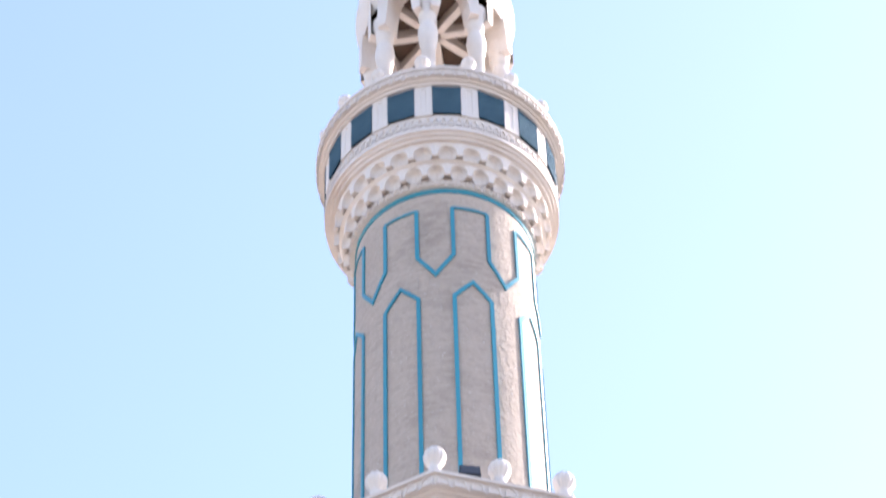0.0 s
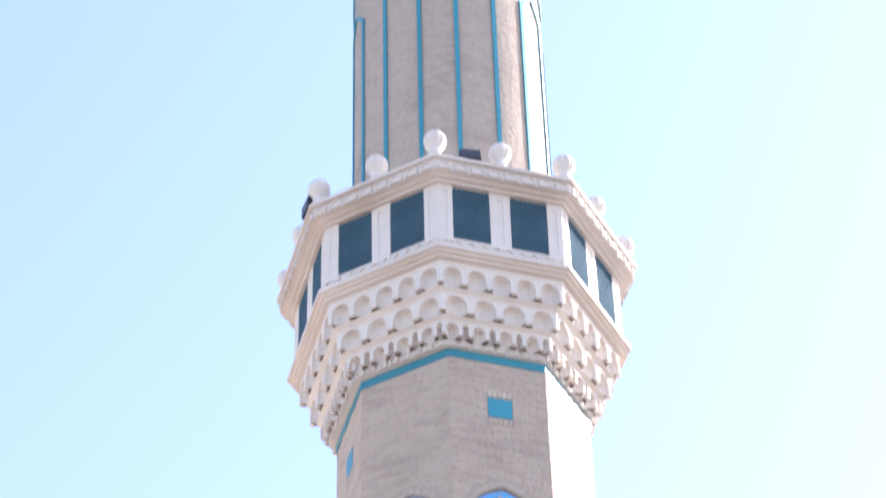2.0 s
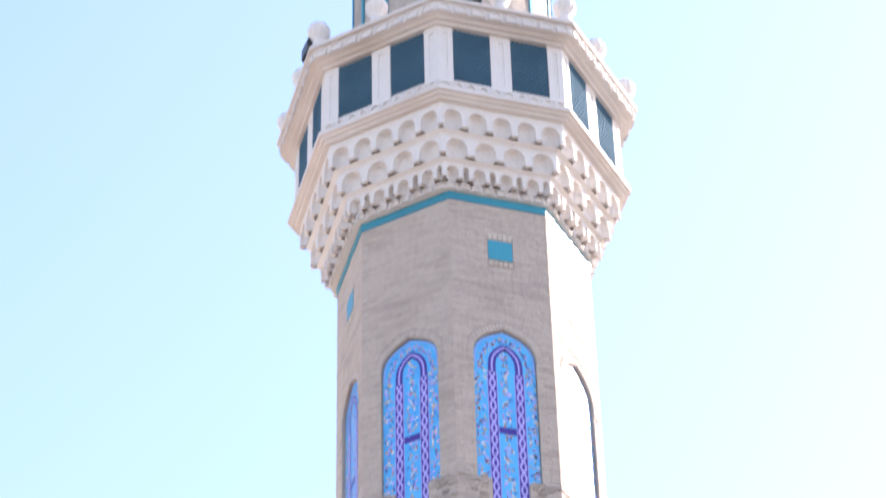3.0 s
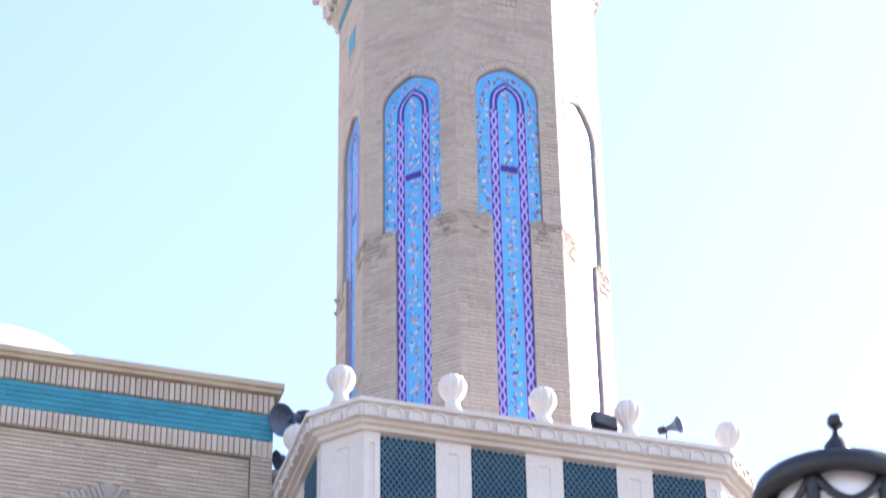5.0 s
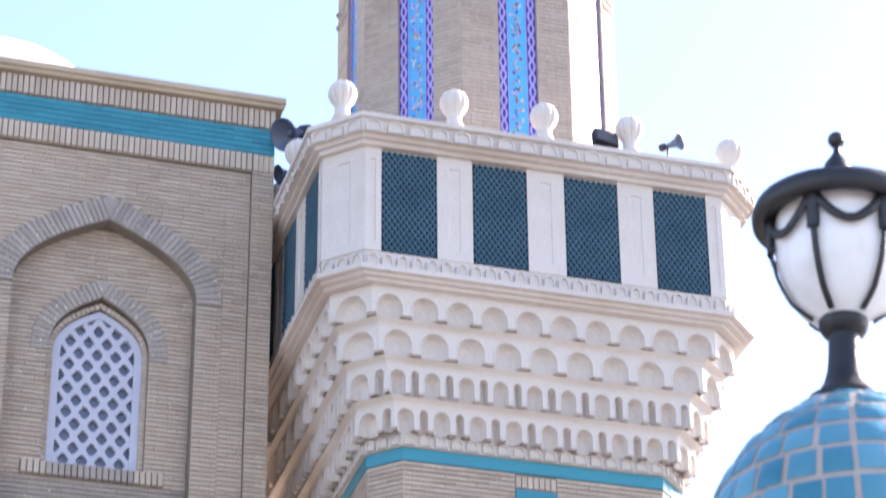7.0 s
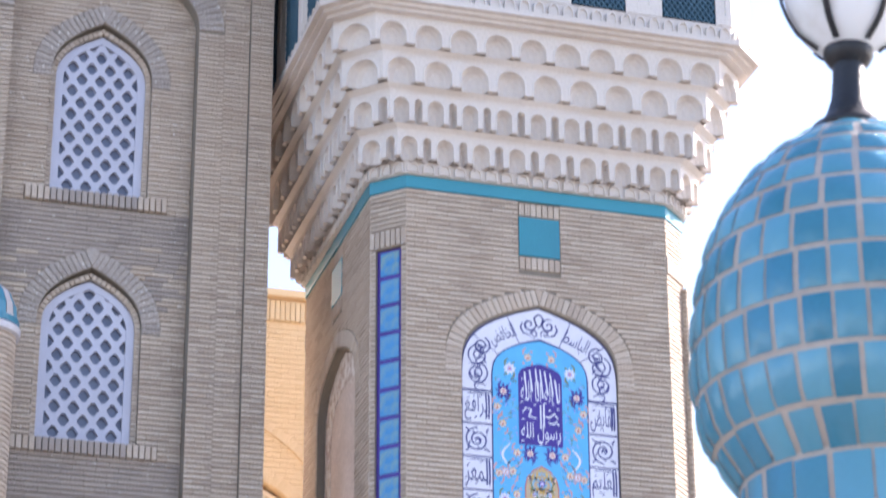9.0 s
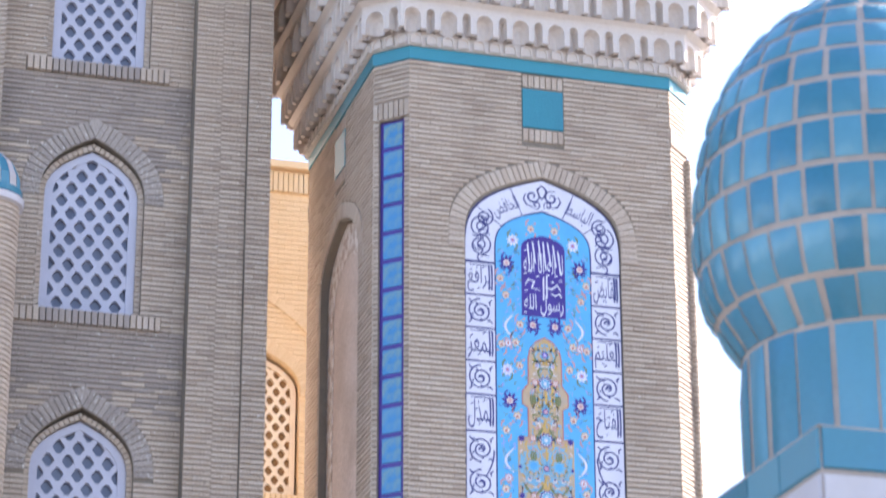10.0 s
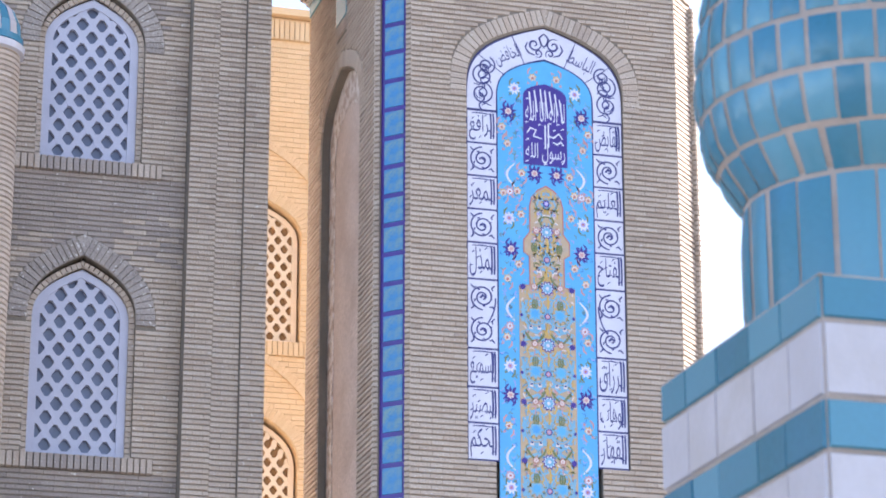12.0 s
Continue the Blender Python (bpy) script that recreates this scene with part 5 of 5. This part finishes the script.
def lattice_mesh(hw, zs, za):
    """A gypsum window grille with diamond holes, cut to the arch; its foot lies at 0."""
    s = Shape()
    op = (0.0, hw, 0.0, zs, za, 2.7)
    px, pz, bar, lift = 0.205, 0.29, 0.034, 0.108  # lift: where the first holes lie over the foot
    for sign in (1, -1):
        c = -4 * px
        while c < 8 * px:
            run = []
            for i in range(161):
                z = za * i / 160
                x = sign * (c - (z - lift) * px / pz)
                span = arch_span(op, min(max(z, 0.001), za - 0.001))
                if span[0] + 0.01 <= x <= span[1] - 0.01:
                    run.append((x, z))
            if len(run) > 1:
                (xa, z0), (xb, z1) = run[0], run[-1]
                y = 0.0 if sign == 1 else 0.0015
                s.add([(xa - bar, y, z0), (xa + bar, y, z0), (xb + bar, y, z1), (xb - bar, y, z1), (xa - bar, y + 0.05, z0), (xa + bar, y + 0.05, z0), (xb + bar, y + 0.05, z1), (xb - bar, y + 0.05, z1)],
                      [(0, 1, 2, 3), (0, 3, 7, 4), (2, 1, 5, 6)])
            c += px
    # thickened crossings round off the holes
    for i in range(-6, 7):
        for j in range(-1, 20):
            x, z = (i - j % 2 * 0.5) * px, j * pz / 2 + lift
            span = arch_span(op, min(max(z, 0.001), za - 0.001))
            if 0 < z < za and span[0] < x < span[1]:
                pts = [(x + 0.043 * math.cos(math.pi * k / 4 + 0.39), z + 0.080 * math.sin(math.pi * k / 4 + 0.39)) for k in range(8)]
                s.plate(pts, -0.001, 0.049)
    return s


def frame_mesh(hw, zs, za, w=0.085):
    o = arch_outline(0, hw, 0, zs, za, p=2.7)
    i = arch_outline(0, hw - w, w * 0.6, zs, za - w, p=2.7)
    n = len(o)
    return Shape().add([(x, -0.012, z) for x, z in o] + [(x, -0.012, z) for x, z in i] + [(x, 0.05, z) for x, z in o] + [(x, 0.05, z) for x, z in i],
                       [(k, (k + 1) % n, n + (k + 1) % n, n + k) for k in range(n)] + [(k + n, (k + 1) % n + n, 3 * n + (k + 1) % n, 3 * n + k) for k in range(n)] + [(2 * n + k, 2 * n + (k + 1) % n, (k + 1) % n, k) for k in range(n)])


def lattice_window(parent, M, zb, zs, za, hw=0.50, mat=None):
    mat = mat or GYPSUM
    win = part("window", frame_mesh(hw, zs - zb, za - zb), mat, parent, "arched window with a white diamond grille", m=M @ Matrix.Translation((0, 0, zb)))
    part("grille", lattice_mesh(hw - 0.03, zs - zb, za - zb - 0.03), mat, win, m=M @ Matrix.Translation((0, 0, zb)))
    part("pane", Shape().plate(arch_outline(0, hw, 0, zs - zb, za - zb, p=2.7), 0.055, 0.06), PANE if mat is GYPSUM else BROWN, win, m=M @ Matrix.Translation((0, 0, zb)))


def soldiers(parent, mat, x0, x1, z0, z1, y0, y1, M, step=0.066):
    """Bricks on end, side by side."""
    n = round((x1 - x0) / step)
    w = (x1 - x0) / n
    me = Shape().brick(0.005, w - 0.005, y0, y1, z0, z1, 0.008).mesh("brick", mat)
    rng = random.Random(int(1000 * z0))
    for i in range(n):
        part("brick", me, mat, parent, m=M @ Matrix.Translation((x0 + w * i, rng.uniform(-0.008, 0.004), 0)))


def facade():
    b = thing("mosque_building", "buff brick mosque wall with stacked arched grille windows", "building")
    X1, X0 = -2.645, -9.0
    ZT = 17.99
    part("outer_wall", pierced(-6.6, X1, 0, 19.0, 0.016, 0.196, [BIG]), MORTAR, b, m=FAC)
    # unseen bulk, stretched far left so its sunlit roof bounces light onto the minaret
    part("body", Shape().box(-30, X1 - 0.003, 0.9, 26.0, 0, 18.9), BRICK, b, "plain buff brick body, extended unseen to bounce sunlight", m=FAC)
    part("side_wall", Shape().box(-30, -6.6, 0.0, 0.9, 0, 18.9), BRICK, b, m=FAC)
    part("end_wall", Shape().box(X1 - 0.1, X1 - 0.003, 0.13, 0.9, 0, 18.9), BRICK, b, m=FAC)
    holes = [(XC, 0.56, zb - 0.002, zs, za + 0.13, 2.7) for zb, zs, za in WINDOWS]
    part("inner_wall", pierced(XC - 1.1, XC + 1.1, 0, 17.3, 0.212, 0.48, holes), MORTAR, b, m=FAC)
    # bricks of the outer wall
    head = (XC, 1.315, 16.20, 16.21, 17.45, 2.2)
    outer = course_bricks(-6.6, -3.19, 3.0, ZT, [BIG, head], rng=random.Random(1)) + course_bricks(-3.19, -2.91, 3.0, 16.20, [head], rng=random.Random(2)) + course_bricks(-3.19, -2.91, 16.20, ZT, [head], rng=random.Random(4))
    brick_wall(b, "bricks", 0, outer, BRICK, FAC, single=lambda x, z: x > -3.6 and z > 7.0)
    part("corner_pier", Shape().box(-2.905, X1, -0.034, 0.3, 0, ZT + 0.24), MORTAR, b, m=FAC)
    brick_wall(b, "corner_bricks", -0.05, course_bricks(-2.90, X1, 3.0, ZT + 0.24, [], rng=random.Random(6)), BRICK, FAC, depth=0.014)
    side = [(x0, x1, z0, z1) for x0, x1, z0, z1 in course_bricks(0.12, 0.9, 3.0, 18.3, [])]
    brick_wall(b, "end_bricks", 0, side, BRICK, FAC @ Matrix.Translation((X1, 0, 0)) @ Matrix.Rotation(radians(90), 4, "Z"), depth=0.01)
    voussoirs(b, BRICK_GREY, XC, 1.035, 16.20, 17.135, 0.28, -0.006, 0.016, FAC, step=0.058, p=2.2)
    # bricks of the recess, and the round of each window
    rings = [(XC, 0.765, zs - 0.02, zs, za + 0.355, 2.7) for zb, zs, za in WINDOWS]
    sills = [(XC, 0.78, zb - 0.17, zb - 0.001, zb) for zb, zs, za in WINDOWS]
    inner = course_bricks(XC - 1.03, XC + 1.03, 3.5, 17.2, holes + rings + sills, rng=random.Random(8))
    inner = [q for q in inner if arch_span((XC, 1.036, 0, 16.20, 17.13, 2.2), q[3]) and abs(q[0] - XC) < 1.04]
    # sooty bricks under each sill
    rng, sooty = random.Random(31), []
    for q in inner:
        for zb, zs, za in WINDOWS:
            d = zb - 0.17 - q[2]
            if 0 < d < 1.3 and rng.random() < (1.5 - d) * (1.25 - 0.5 * abs((q[0] + q[1]) / 2 - XC + 0.1)):
                sooty.append(q)
    keep = set(sooty)
    brick_wall(b, "recess_bricks", 0.196, [q for q in inner if q not in keep], BRICK, FAC)
    brick_wall(b, "sooty_bricks", 0.196, sooty, BRICK_SOOTY, FAC)
    for zb, zs, za in WINDOWS:
        voussoirs(b, BRICK_GREY, XC, 0.562, zs, za + 0.135, 0.20, 0.190, 0.212, FAC, step=0.058, p=2.7)
        voussoirs(b, BRICK, XC, 0.50, zs, za + 0.02, 0.06, 0.26, 0.30, FAC, step=0.058, foot=zb, p=2.7)
        for x0, x1, mt in ((-0.775, -0.50, BRICK), (-0.50, 0.45, BRICK_SOOTY), (0.45, 0.775, BRICK)):
            soldiers(b, mt, XC + x0, XC + x1, zb - 0.165, zb - 0.003, 0.15, 0.212, FAC)
        lattice_window(b, FAC @ Matrix.Translation((XC, 0.31, 0)), zb, zs, za)
    # cornice: soldiers, turquoise band, soldiers and coping
    xe = X1 + 0.03
    part("cornice_core", Shape().box(-9, X1 - 0.003, -0.03, 0.9, 17.99, 18.86), MORTAR, b, m=FAC)
    soldiers(b, BRICK, -6.2, -2.91, 18.0, 18.235, -0.06, -0.028, FAC)
    soldiers(b, BRICK, -2.90, X1, 18.0, 18.235, -0.056, -0.028, FAC)
    soldiers(b, BRICK, -6.2, X1, 18.595, 18.85, -0.075, -0.028, FAC)
    band = part("turquoise_band", Shape().box(-9, X1, -0.042, -0.03, 18.24, 18.59), TEAL, b, "turquoise glazed brick band", m=FAC)
    brick_wall(band, "glazed_bricks", -0.052, course_bricks(-6.2, X1, 18.245, 18.585, [], 0.067, 0.22, 0.004), TEAL, FAC, depth=0.012)
    part("coping", Shape().box(-9, X1 + 0.08, -0.13, 1.2, 18.86, 18.91).box(-9, X1 + 0.10, -0.16, 1.2, 18.912, 18.99), ROOF_EDGE, b, "tan coping slab", m=FAC)


# the sky mirrored in the panes is put into their grey-blue base colour
PANE = worn("sky_tinted_glass", (0.15, 0.175, 0.25), (0.09, 0.105, 0.165), 0.2, 20, 2.0, 0.2, 0.02)
facade()


def back_wing():
    # the wing's sunny glow is in its brick and grille colours
    b = thing("rear_wing", "brick rear wing coloured as in warm bounce light, with arched grille windows", "building")
    M = Matrix.Translation((0, 13.17, 0))
    wins = [(13.47, 15.1, 15.70), (9.7, 11.4, 12.15), (5.9, 7.6, 8.3)]
    holes = [(0.33, 0.56, zb, zs, za + 0.08, 2.7) for zb, zs, za in wins]
    part("wall", pierced(-2.6, 3.4, 0, 19.0, 0.016, 0.3, holes), BRICK_WARM_LIT, b, m=M)
    part("body", Shape().box(-2.6, 3.4, 0.6, 8.0, 0, 18.95), BRICK_WARM_LIT, b, m=M)
    br = course_bricks(-2.5, 1.6, 6.0, 18.5, holes + [(0.33, 0.78, zs - 0.02, zs, za + 0.30, 2.7) for zb, zs, za in wins], 0.085)
    brick_wall(b, "bricks", 0, br, BRICK_WARM_LIT, M)
    for zb, zs, za in wins:
        voussoirs(b, BRICK_WARM_LIT, 0.33, 0.57, zs, za + 0.09, 0.21, -0.02, 0.016, M, p=2.7)
        voussoirs(b, BRICK_WARM_LIT, 0.33, 0.85, zs + 0.3, za + 0.95, 0.14, -0.03, 0.016, M, p=2.7)
        soldiers(b, BRICK_WARM_LIT, -0.5, 1.12, zb - 0.24, zb - 0.005, -0.04, 0.016, M, 0.085)
        lattice_window(b, M @ Matrix.Translation((0.33, 0.12, 0)), zb, zs, za, 0.52, GRILLE_WARM_LIT)
    soldiers(b, BRICK_WARM_LIT, -1.5, 1.9, 18.55, 18.9, -0.05, 0.016, M, 0.085)
    part("coping", Shape().box(-2.55, 3.5, -0.15, 8.0, 18.95, 19.07), BRICK_WARM_LIT, b, m=M)


back_wing()


def far_dome():
    d = thing("white_dome", "smooth white dome on a drum behind the roof", "dome", pose(-4.3, 18.17, 17.25))
    part("shell", Shape().lathe([(3.1, 8.6), (3.22, 9.6), (3.2, 10.6), (3.0, 11.8), (2.55, 12.75), (1.9, 13.35), (1.0, 13.7), (0.0, 13.84)], 64), WHITE_DOME, d, smooth=True)
    part("drum", Shape().lathe([(3.0, 1.66), (3.0, 8.4), (3.25, 8.4), (3.25, 8.6), (3.1, 8.6)], 64), BRICK, d)


far_dome()


def turret():
    t = thing("brick_turret", "slim round brick turret with a striped tile cap", "turret", pose(-5.75, -1.33, 0))
    part("shaft_core", Shape().lathe([(0.335, 0), (0.335, 11.9)], 40), MORTAR, t)
    s = Shape()
    z = 3.0
    while z < 11.88:
        n = 12
        for i in range(n):
            a0 = 2 * math.pi * (i + (0.5 if int(z / 0.0565) % 2 else 0)) / n
            pts = [(a0 + 2 * math.pi / n * 0.985 * j / 3) for j in range(4)]
            vs = [(r * math.cos(a), r * math.sin(a), zz) for a in pts for r, zz in ((0.335, z), (0.348, z + 0.006), (0.348, z + 0.041), (0.335, z + 0.047))]
            s.add(vs, [(4 * j + q, 4 * j + 4 + q, 4 * j + 5 + q, 4 * j + 1 + q) for j in range(3) for q in range(3)])
        z += 0.0565
    part("bricks", s, BRICK, t, kind="stuff")
    part("cap_ring", Shape().lathe([(0.34, 11.88), (0.385, 11.90), (0.39, 11.97), (0.35, 11.99)], 40), WHITE_TILE, t)
    part("blue_ring", Shape().lathe([(0.35, 11.98), (0.375, 11.99), (0.37, 12.06), (0.34, 12.07)], 40), AZURE, t)
    for i in range(20):
        s = Shape()
        a0, a1 = 2 * math.pi * i / 20, 2 * math.pi * (i + 0.94) / 20
        prof = [(0.35, 12.07), (0.34, 12.2), (0.27, 12.36), (0.13, 12.5), (0.0, 12.56)]
        s.add([(r * math.cos(a), r * math.sin(a), z) for a in (a0, a1) for r, z in prof], [(j, j + 5, j + 6, j + 1) for j in range(4)])
        part("tile", s, WHITE_TILE if i % 2 else AZURE, t)


turret()

# ---- gate pillar with a tiled dome ----
PX, PY = -4.44, -18.74


def pillar():
    p = thing("gate_pillar", "blue and white tiled gate pillar with an onion dome", "pillar", pose(PX, PY, 0))
    bx, by = 0.60, 0.70
    part("core", Shape().box(-bx + 0.012, bx - 0.012, -by + 0.012, by - 0.012, 0, 4.15), GROUT, p, "pale grout")
    z, k, rng = 4.157, 0, random.Random(11)
    while z > 0.3:
        h = (0.152, 0.247, 0.168, 0.262)[k] if k < 4 else (0.17 if k % 2 == 0 else 0.26)
        mat = AZURE if k % 2 == 0 else WHITE_TILE
        for ang, half, dist in ((0, bx, by), (90, by, bx), (180, bx, by), (270, by, bx)):
            M = Matrix.Rotation(radians(ang), 4, "Z") @ Matrix.Translation((0, -dist, 0))
            n = 5 if half == by else 4
            e = [-half + 0.012] + [-half + 2 * half * (i + rng.uniform(-0.12, 0.12)) / n for i in range(1, n)] + [half - 0.012]
            for a, b in zip(e, e[1:]):
                part("tile", Shape().brick(a + 0.004, b - 0.004, rng.uniform(-0.003, 0.003), 0.014, z - h + 0.008, z - 0.006, 0.006), mat, p, m=M)
        z -= h
        k += 1
    part("top_slab", Shape().box(-bx + 0.004, bx - 0.004, -by + 0.004, by - 0.004, 4.147, 4.153), GROUT, p)
    ox, oy = -0.039, 0.011
    O = Matrix.Translation((ox, oy, 0))
    prof = [(0.475, 4.16), (0.475, 4.655), (0.53, 4.735), (0.585, 4.83), (0.612, 4.94), (0.622, 5.08), (0.615, 5.23), (0.590, 5.40), (0.545, 5.56), (0.480, 5.69), (0.395, 5.81), (0.29, 5.91), (0.18, 5.985), (0.09, 6.03), (0.0, 6.05)]
    dome = part("dome", Shape().lathe([(r - 0.010 if r else 0, z) for r, z in prof], 64), GROUT, p, "onion dome of azure tiles in pale grout", m=O)

    def radius(z):
        for (r0, z0), (r1, z1) in zip(prof, prof[1:]):
            if z0 <= z <= z1:
                return r0 + (r1 - r0) * (z - z0) / (z1 - z0)
        return 0.0
    rows = [(4.165, 4.632, 21), (4.648, 4.772, 28), (4.788, 4.952, 33), (4.970, 5.142, 34), (5.160, 5.315, 33), (5.333, 5.472, 31), (5.490, 5.605, 28), (5.622, 5.725, 24), (5.741, 5.83, 20), (5.846, 5.92, 15), (5.935, 5.99, 10)]
    for j, (z0, z1, n) in enumerate(rows):
        off = rng.random()
        for i in range(n):
            gap = 0.019 / max(0.15, radius((z0 + z1) / 2))
            a0 = 2 * math.pi * (i + off + rng.uniform(-0.06, 0.06)) / n + gap / 2
            a1 = 2 * math.pi * (i + off + 1 + rng.uniform(-0.06, 0.06)) / n - gap / 2
            za, zb = z0 + rng.uniform(-0.004, 0.006), z1 + rng.uniform(-0.006, 0.004)
            s = Shape()
            m, q = 4, 4
            vs = []
            for u in range(m + 1):
                for v in range(q + 1):
                    zz = za + (zb - za) * v / q
                    edge = 0.011 if u in (0, m) or v in (0, q) else 0.0
                    r = radius(zz) + 0.004 - edge
                    a = a0 + (a1 - a0) * u / m
                    vs.append((r * math.cos(a), r * math.sin(a), zz))
            s.add(vs, [(u * (q + 1) + v, (u + 1) * (q + 1) + v, (u + 1) * (q + 1) + v + 1, u * (q + 1) + v + 1) for u in range(m) for v in range(q)])
            part("tile", s, AZURE, dome, m=O, smooth=True)


pillar()


def pillar_lamp():
    view = Vector((math.sin(radians(25.83)), math.cos(radians(25.83)), 0))
    lean = Matrix.Rotation(radians(2.6), 4, view)
    l = thing("globe_lamp", "black iron globe lamp with swags on the domed pillar", "lamp", Matrix.Translation((PX - 0.039, PY + 0.011, 6.0)) @ lean)
    part("pole", Shape().lathe([(0.0, 0.0), (0.145, 0.005), (0.14, 0.025), (0.105, 0.05), (0.082, 0.09), (0.066, 0.15), (0.060, 0.22), (0.058, 0.30)], 28), BLACK, l, smooth=True)
    part("collar", Shape().lathe([(0.058, 0.285), (0.078, 0.295), (0.092, 0.32), (0.092, 0.355), (0.08, 0.375), (0.06, 0.38)], 28), BLACK, l, smooth=True)
    gp = [(0.085, 0.345), (0.125, 0.372), (0.165, 0.405), (0.197, 0.46), (0.224, 0.525), (0.241, 0.61), (0.250, 0.70), (0.243, 0.79)]
    part("globe", Shape().lathe(gp, 48), MILKY, l, "milky glass globe", smooth=True)
    part("hat", Shape().lathe([(0.0, 0.785), (0.262, 0.775), (0.282, 0.752), (0.314, 0.748), (0.328, 0.765), (0.331, 0.800), (0.318, 0.832), (0.25, 0.84), (0.12, 0.846), (0.078, 0.88), (0.068, 0.93), (0.060, 0.98), (0.047, 1.03), (0.026, 1.06), (0.013, 1.085), (0.012, 1.11)], 56), BLACK, l, smooth=True)
    part("finial", Shape().lathe([(0.0, 1.104), (0.018, 1.109), (0.029, 1.122), (0.033, 1.138), (0.029, 1.155), (0.018, 1.167), (0.0, 1.172)], 24), BLACK, l, smooth=True)

    def rod(pts, w):
        s, P, k = Shape(), [Vector(p) for p in pts], 8
        vs = []
        for i, p in enumerate(P):
            d = (P[min(i + 1, len(P) - 1)] - P[max(i - 1, 0)]).normalized()
            side = d.cross(Vector((p.x, p.y, 0)).normalized()).normalized()
            out = side.cross(d).normalized()
            vs += [p + side * w * math.cos(2 * math.pi * j / k) + out * w * 0.5 * math.sin(2 * math.pi * j / k) for j in range(k)]
        return s.add(vs, [(k * i + j, k * i + (j + 1) % k, k * i + k + (j + 1) % k, k * i + k + j) for i in range(len(P) - 1) for j in range(k)])

    def globe_r(z):
        for (r0, z0), (r1, z1) in zip(gp, gp[1:]):
            if z0 <= z <= z1:
                return r0 + (r1 - r0) * (z - z0) / (z1 - z0)
        return gp[-1][0]
    n, first = 6, -76.0
    for i in range(n):
        a = radians(first + 360 * i / n)
        c, s_ = math.cos(a), math.sin(a)
        pts = [((globe_r(z) + 0.018) * c, (globe_r(z) + 0.018) * s_, z) for z in [0.352 + 0.43 * j / 14 for j in range(15)]]
        part("rib", rod(pts, 0.013), BLACK, l, smooth=True)
        part("bracket", rod([((globe_r(0.64) + 0.02) * c, (globe_r(0.64) + 0.02) * s_, 0.62), (0.264 * c, 0.264 * s_, 0.69), (0.275 * c, 0.275 * s_, 0.77)], 0.026), BLACK, l, smooth=True)
        sw = []
        for j in range(17):
            u = j / 16
            b = a + 2 * math.pi / n * u
            z = 0.785 - 0.14 * math.sin(math.pi * u) ** 0.8
            r = globe_r(z) + 0.02
            sw.append((r * math.cos(b), r * math.sin(b), z))
        part("swag", rod(sw, 0.018), BLACK, l, smooth=True)


pillar_lamp()


# ---- lights and loudspeakers on the balconies ----
def floodlight(m, label):
    f = thing("floodlight", label, "floodlight", m, "floodlights on the balconies")
    part("housing", Shape().box(-0.14, 0.14, -0.05, 0.05, 0.05, 0.26), BLACK, f)
    part("glass", Shape().box(-0.125, 0.125, -0.056, -0.051, 0.065, 0.245), DARK, f)
    for i in range(5):
        part("fin", Shape().box(-0.13, 0.13, 0.05, 0.075, 0.075 + 0.036 * i, 0.085 + 0.036 * i), BLACK, f)
    part("bracket", Shape().box(-0.155, -0.142, -0.012, 0.012, 0.0, 0.17).box(0.142, 0.155, -0.012, 0.012, 0.0, 0.17).box(-0.155, 0.155, -0.012, 0.012, -0.012, 0.0), BLACK, f)


def horn(x, y, z, down, turn, k, foot):
    """A horn whose mouth lies at x, y, z, on a short pole that stands at the height foot."""
    aim = pose(0, 0, 0, down, 0, turn)
    seat = Vector((x, y, z)) - aim @ Vector((0, -0.08 * k, 0))
    h = thing("loudspeaker", "blue-grey horn loudspeaker on a short pole at the balcony edge", "loudspeaker", Matrix.Translation((seat.x, seat.y, foot)), "loudspeakers round the balcony")
    R = Matrix.Translation((0, 0, seat.z - foot)) @ aim @ Matrix.Scale(k, 4) @ Matrix.Rotation(radians(90), 4, "X")
    part("bell", Shape().lathe([(0.03, -0.16), (0.04, -0.12), (0.06, -0.04), (0.095, 0.03), (0.14, 0.075), (0.148, 0.08), (0.14, 0.072), (0.085, 0.02), (0.03, -0.03), (0.0, -0.04)], 32), SPEAKER, h, m=R, smooth=True)
    part("throat", Shape().lathe([(0.0, 0.01), (0.022, 0.005), (0.034, -0.02), (0.034, -0.05)], 20), SPEAKER, h, m=R, smooth=True)
    part("driver", Shape().lathe([(0.0, -0.27), (0.055, -0.27), (0.06, -0.25), (0.06, -0.17), (0.03, -0.155)], 24), BLACK, h, m=R, smooth=True)
    p = aim @ Vector((0, 0.14 * k, 0))
    part("bracket", Shape().lathe([(0.014, 0.0), (0.014, seat.z - foot + p.z)], 10, p.x, p.y).box(p.x - 0.04, p.x + 0.04, p.y - 0.04, p.y + 0.04, 0.0, 0.012), BLACK, h)


floodlight(pose(0.69, -2.55, 17.66, -18, 6, 8), "black floodlight on the square balcony cornice")
floodlight(pose(-0.50, -2.28, 28.66, -10, 0, -8), "black floodlight on the octagonal balcony cornice")
floodlight(pose(-2.42, -0.75, 28.62, 0, 0, -85), "black floodlight on the octagonal balcony cornice")
horn(-2.60, -0.72, 18.40, 30, -60, 1.35, 17.62)
horn(1.61, -2.50, 17.93, 0, 42, 0.75, 17.62)
horn(-2.58, -0.42, 18.04, 20, -80, 0.8, 17.62)
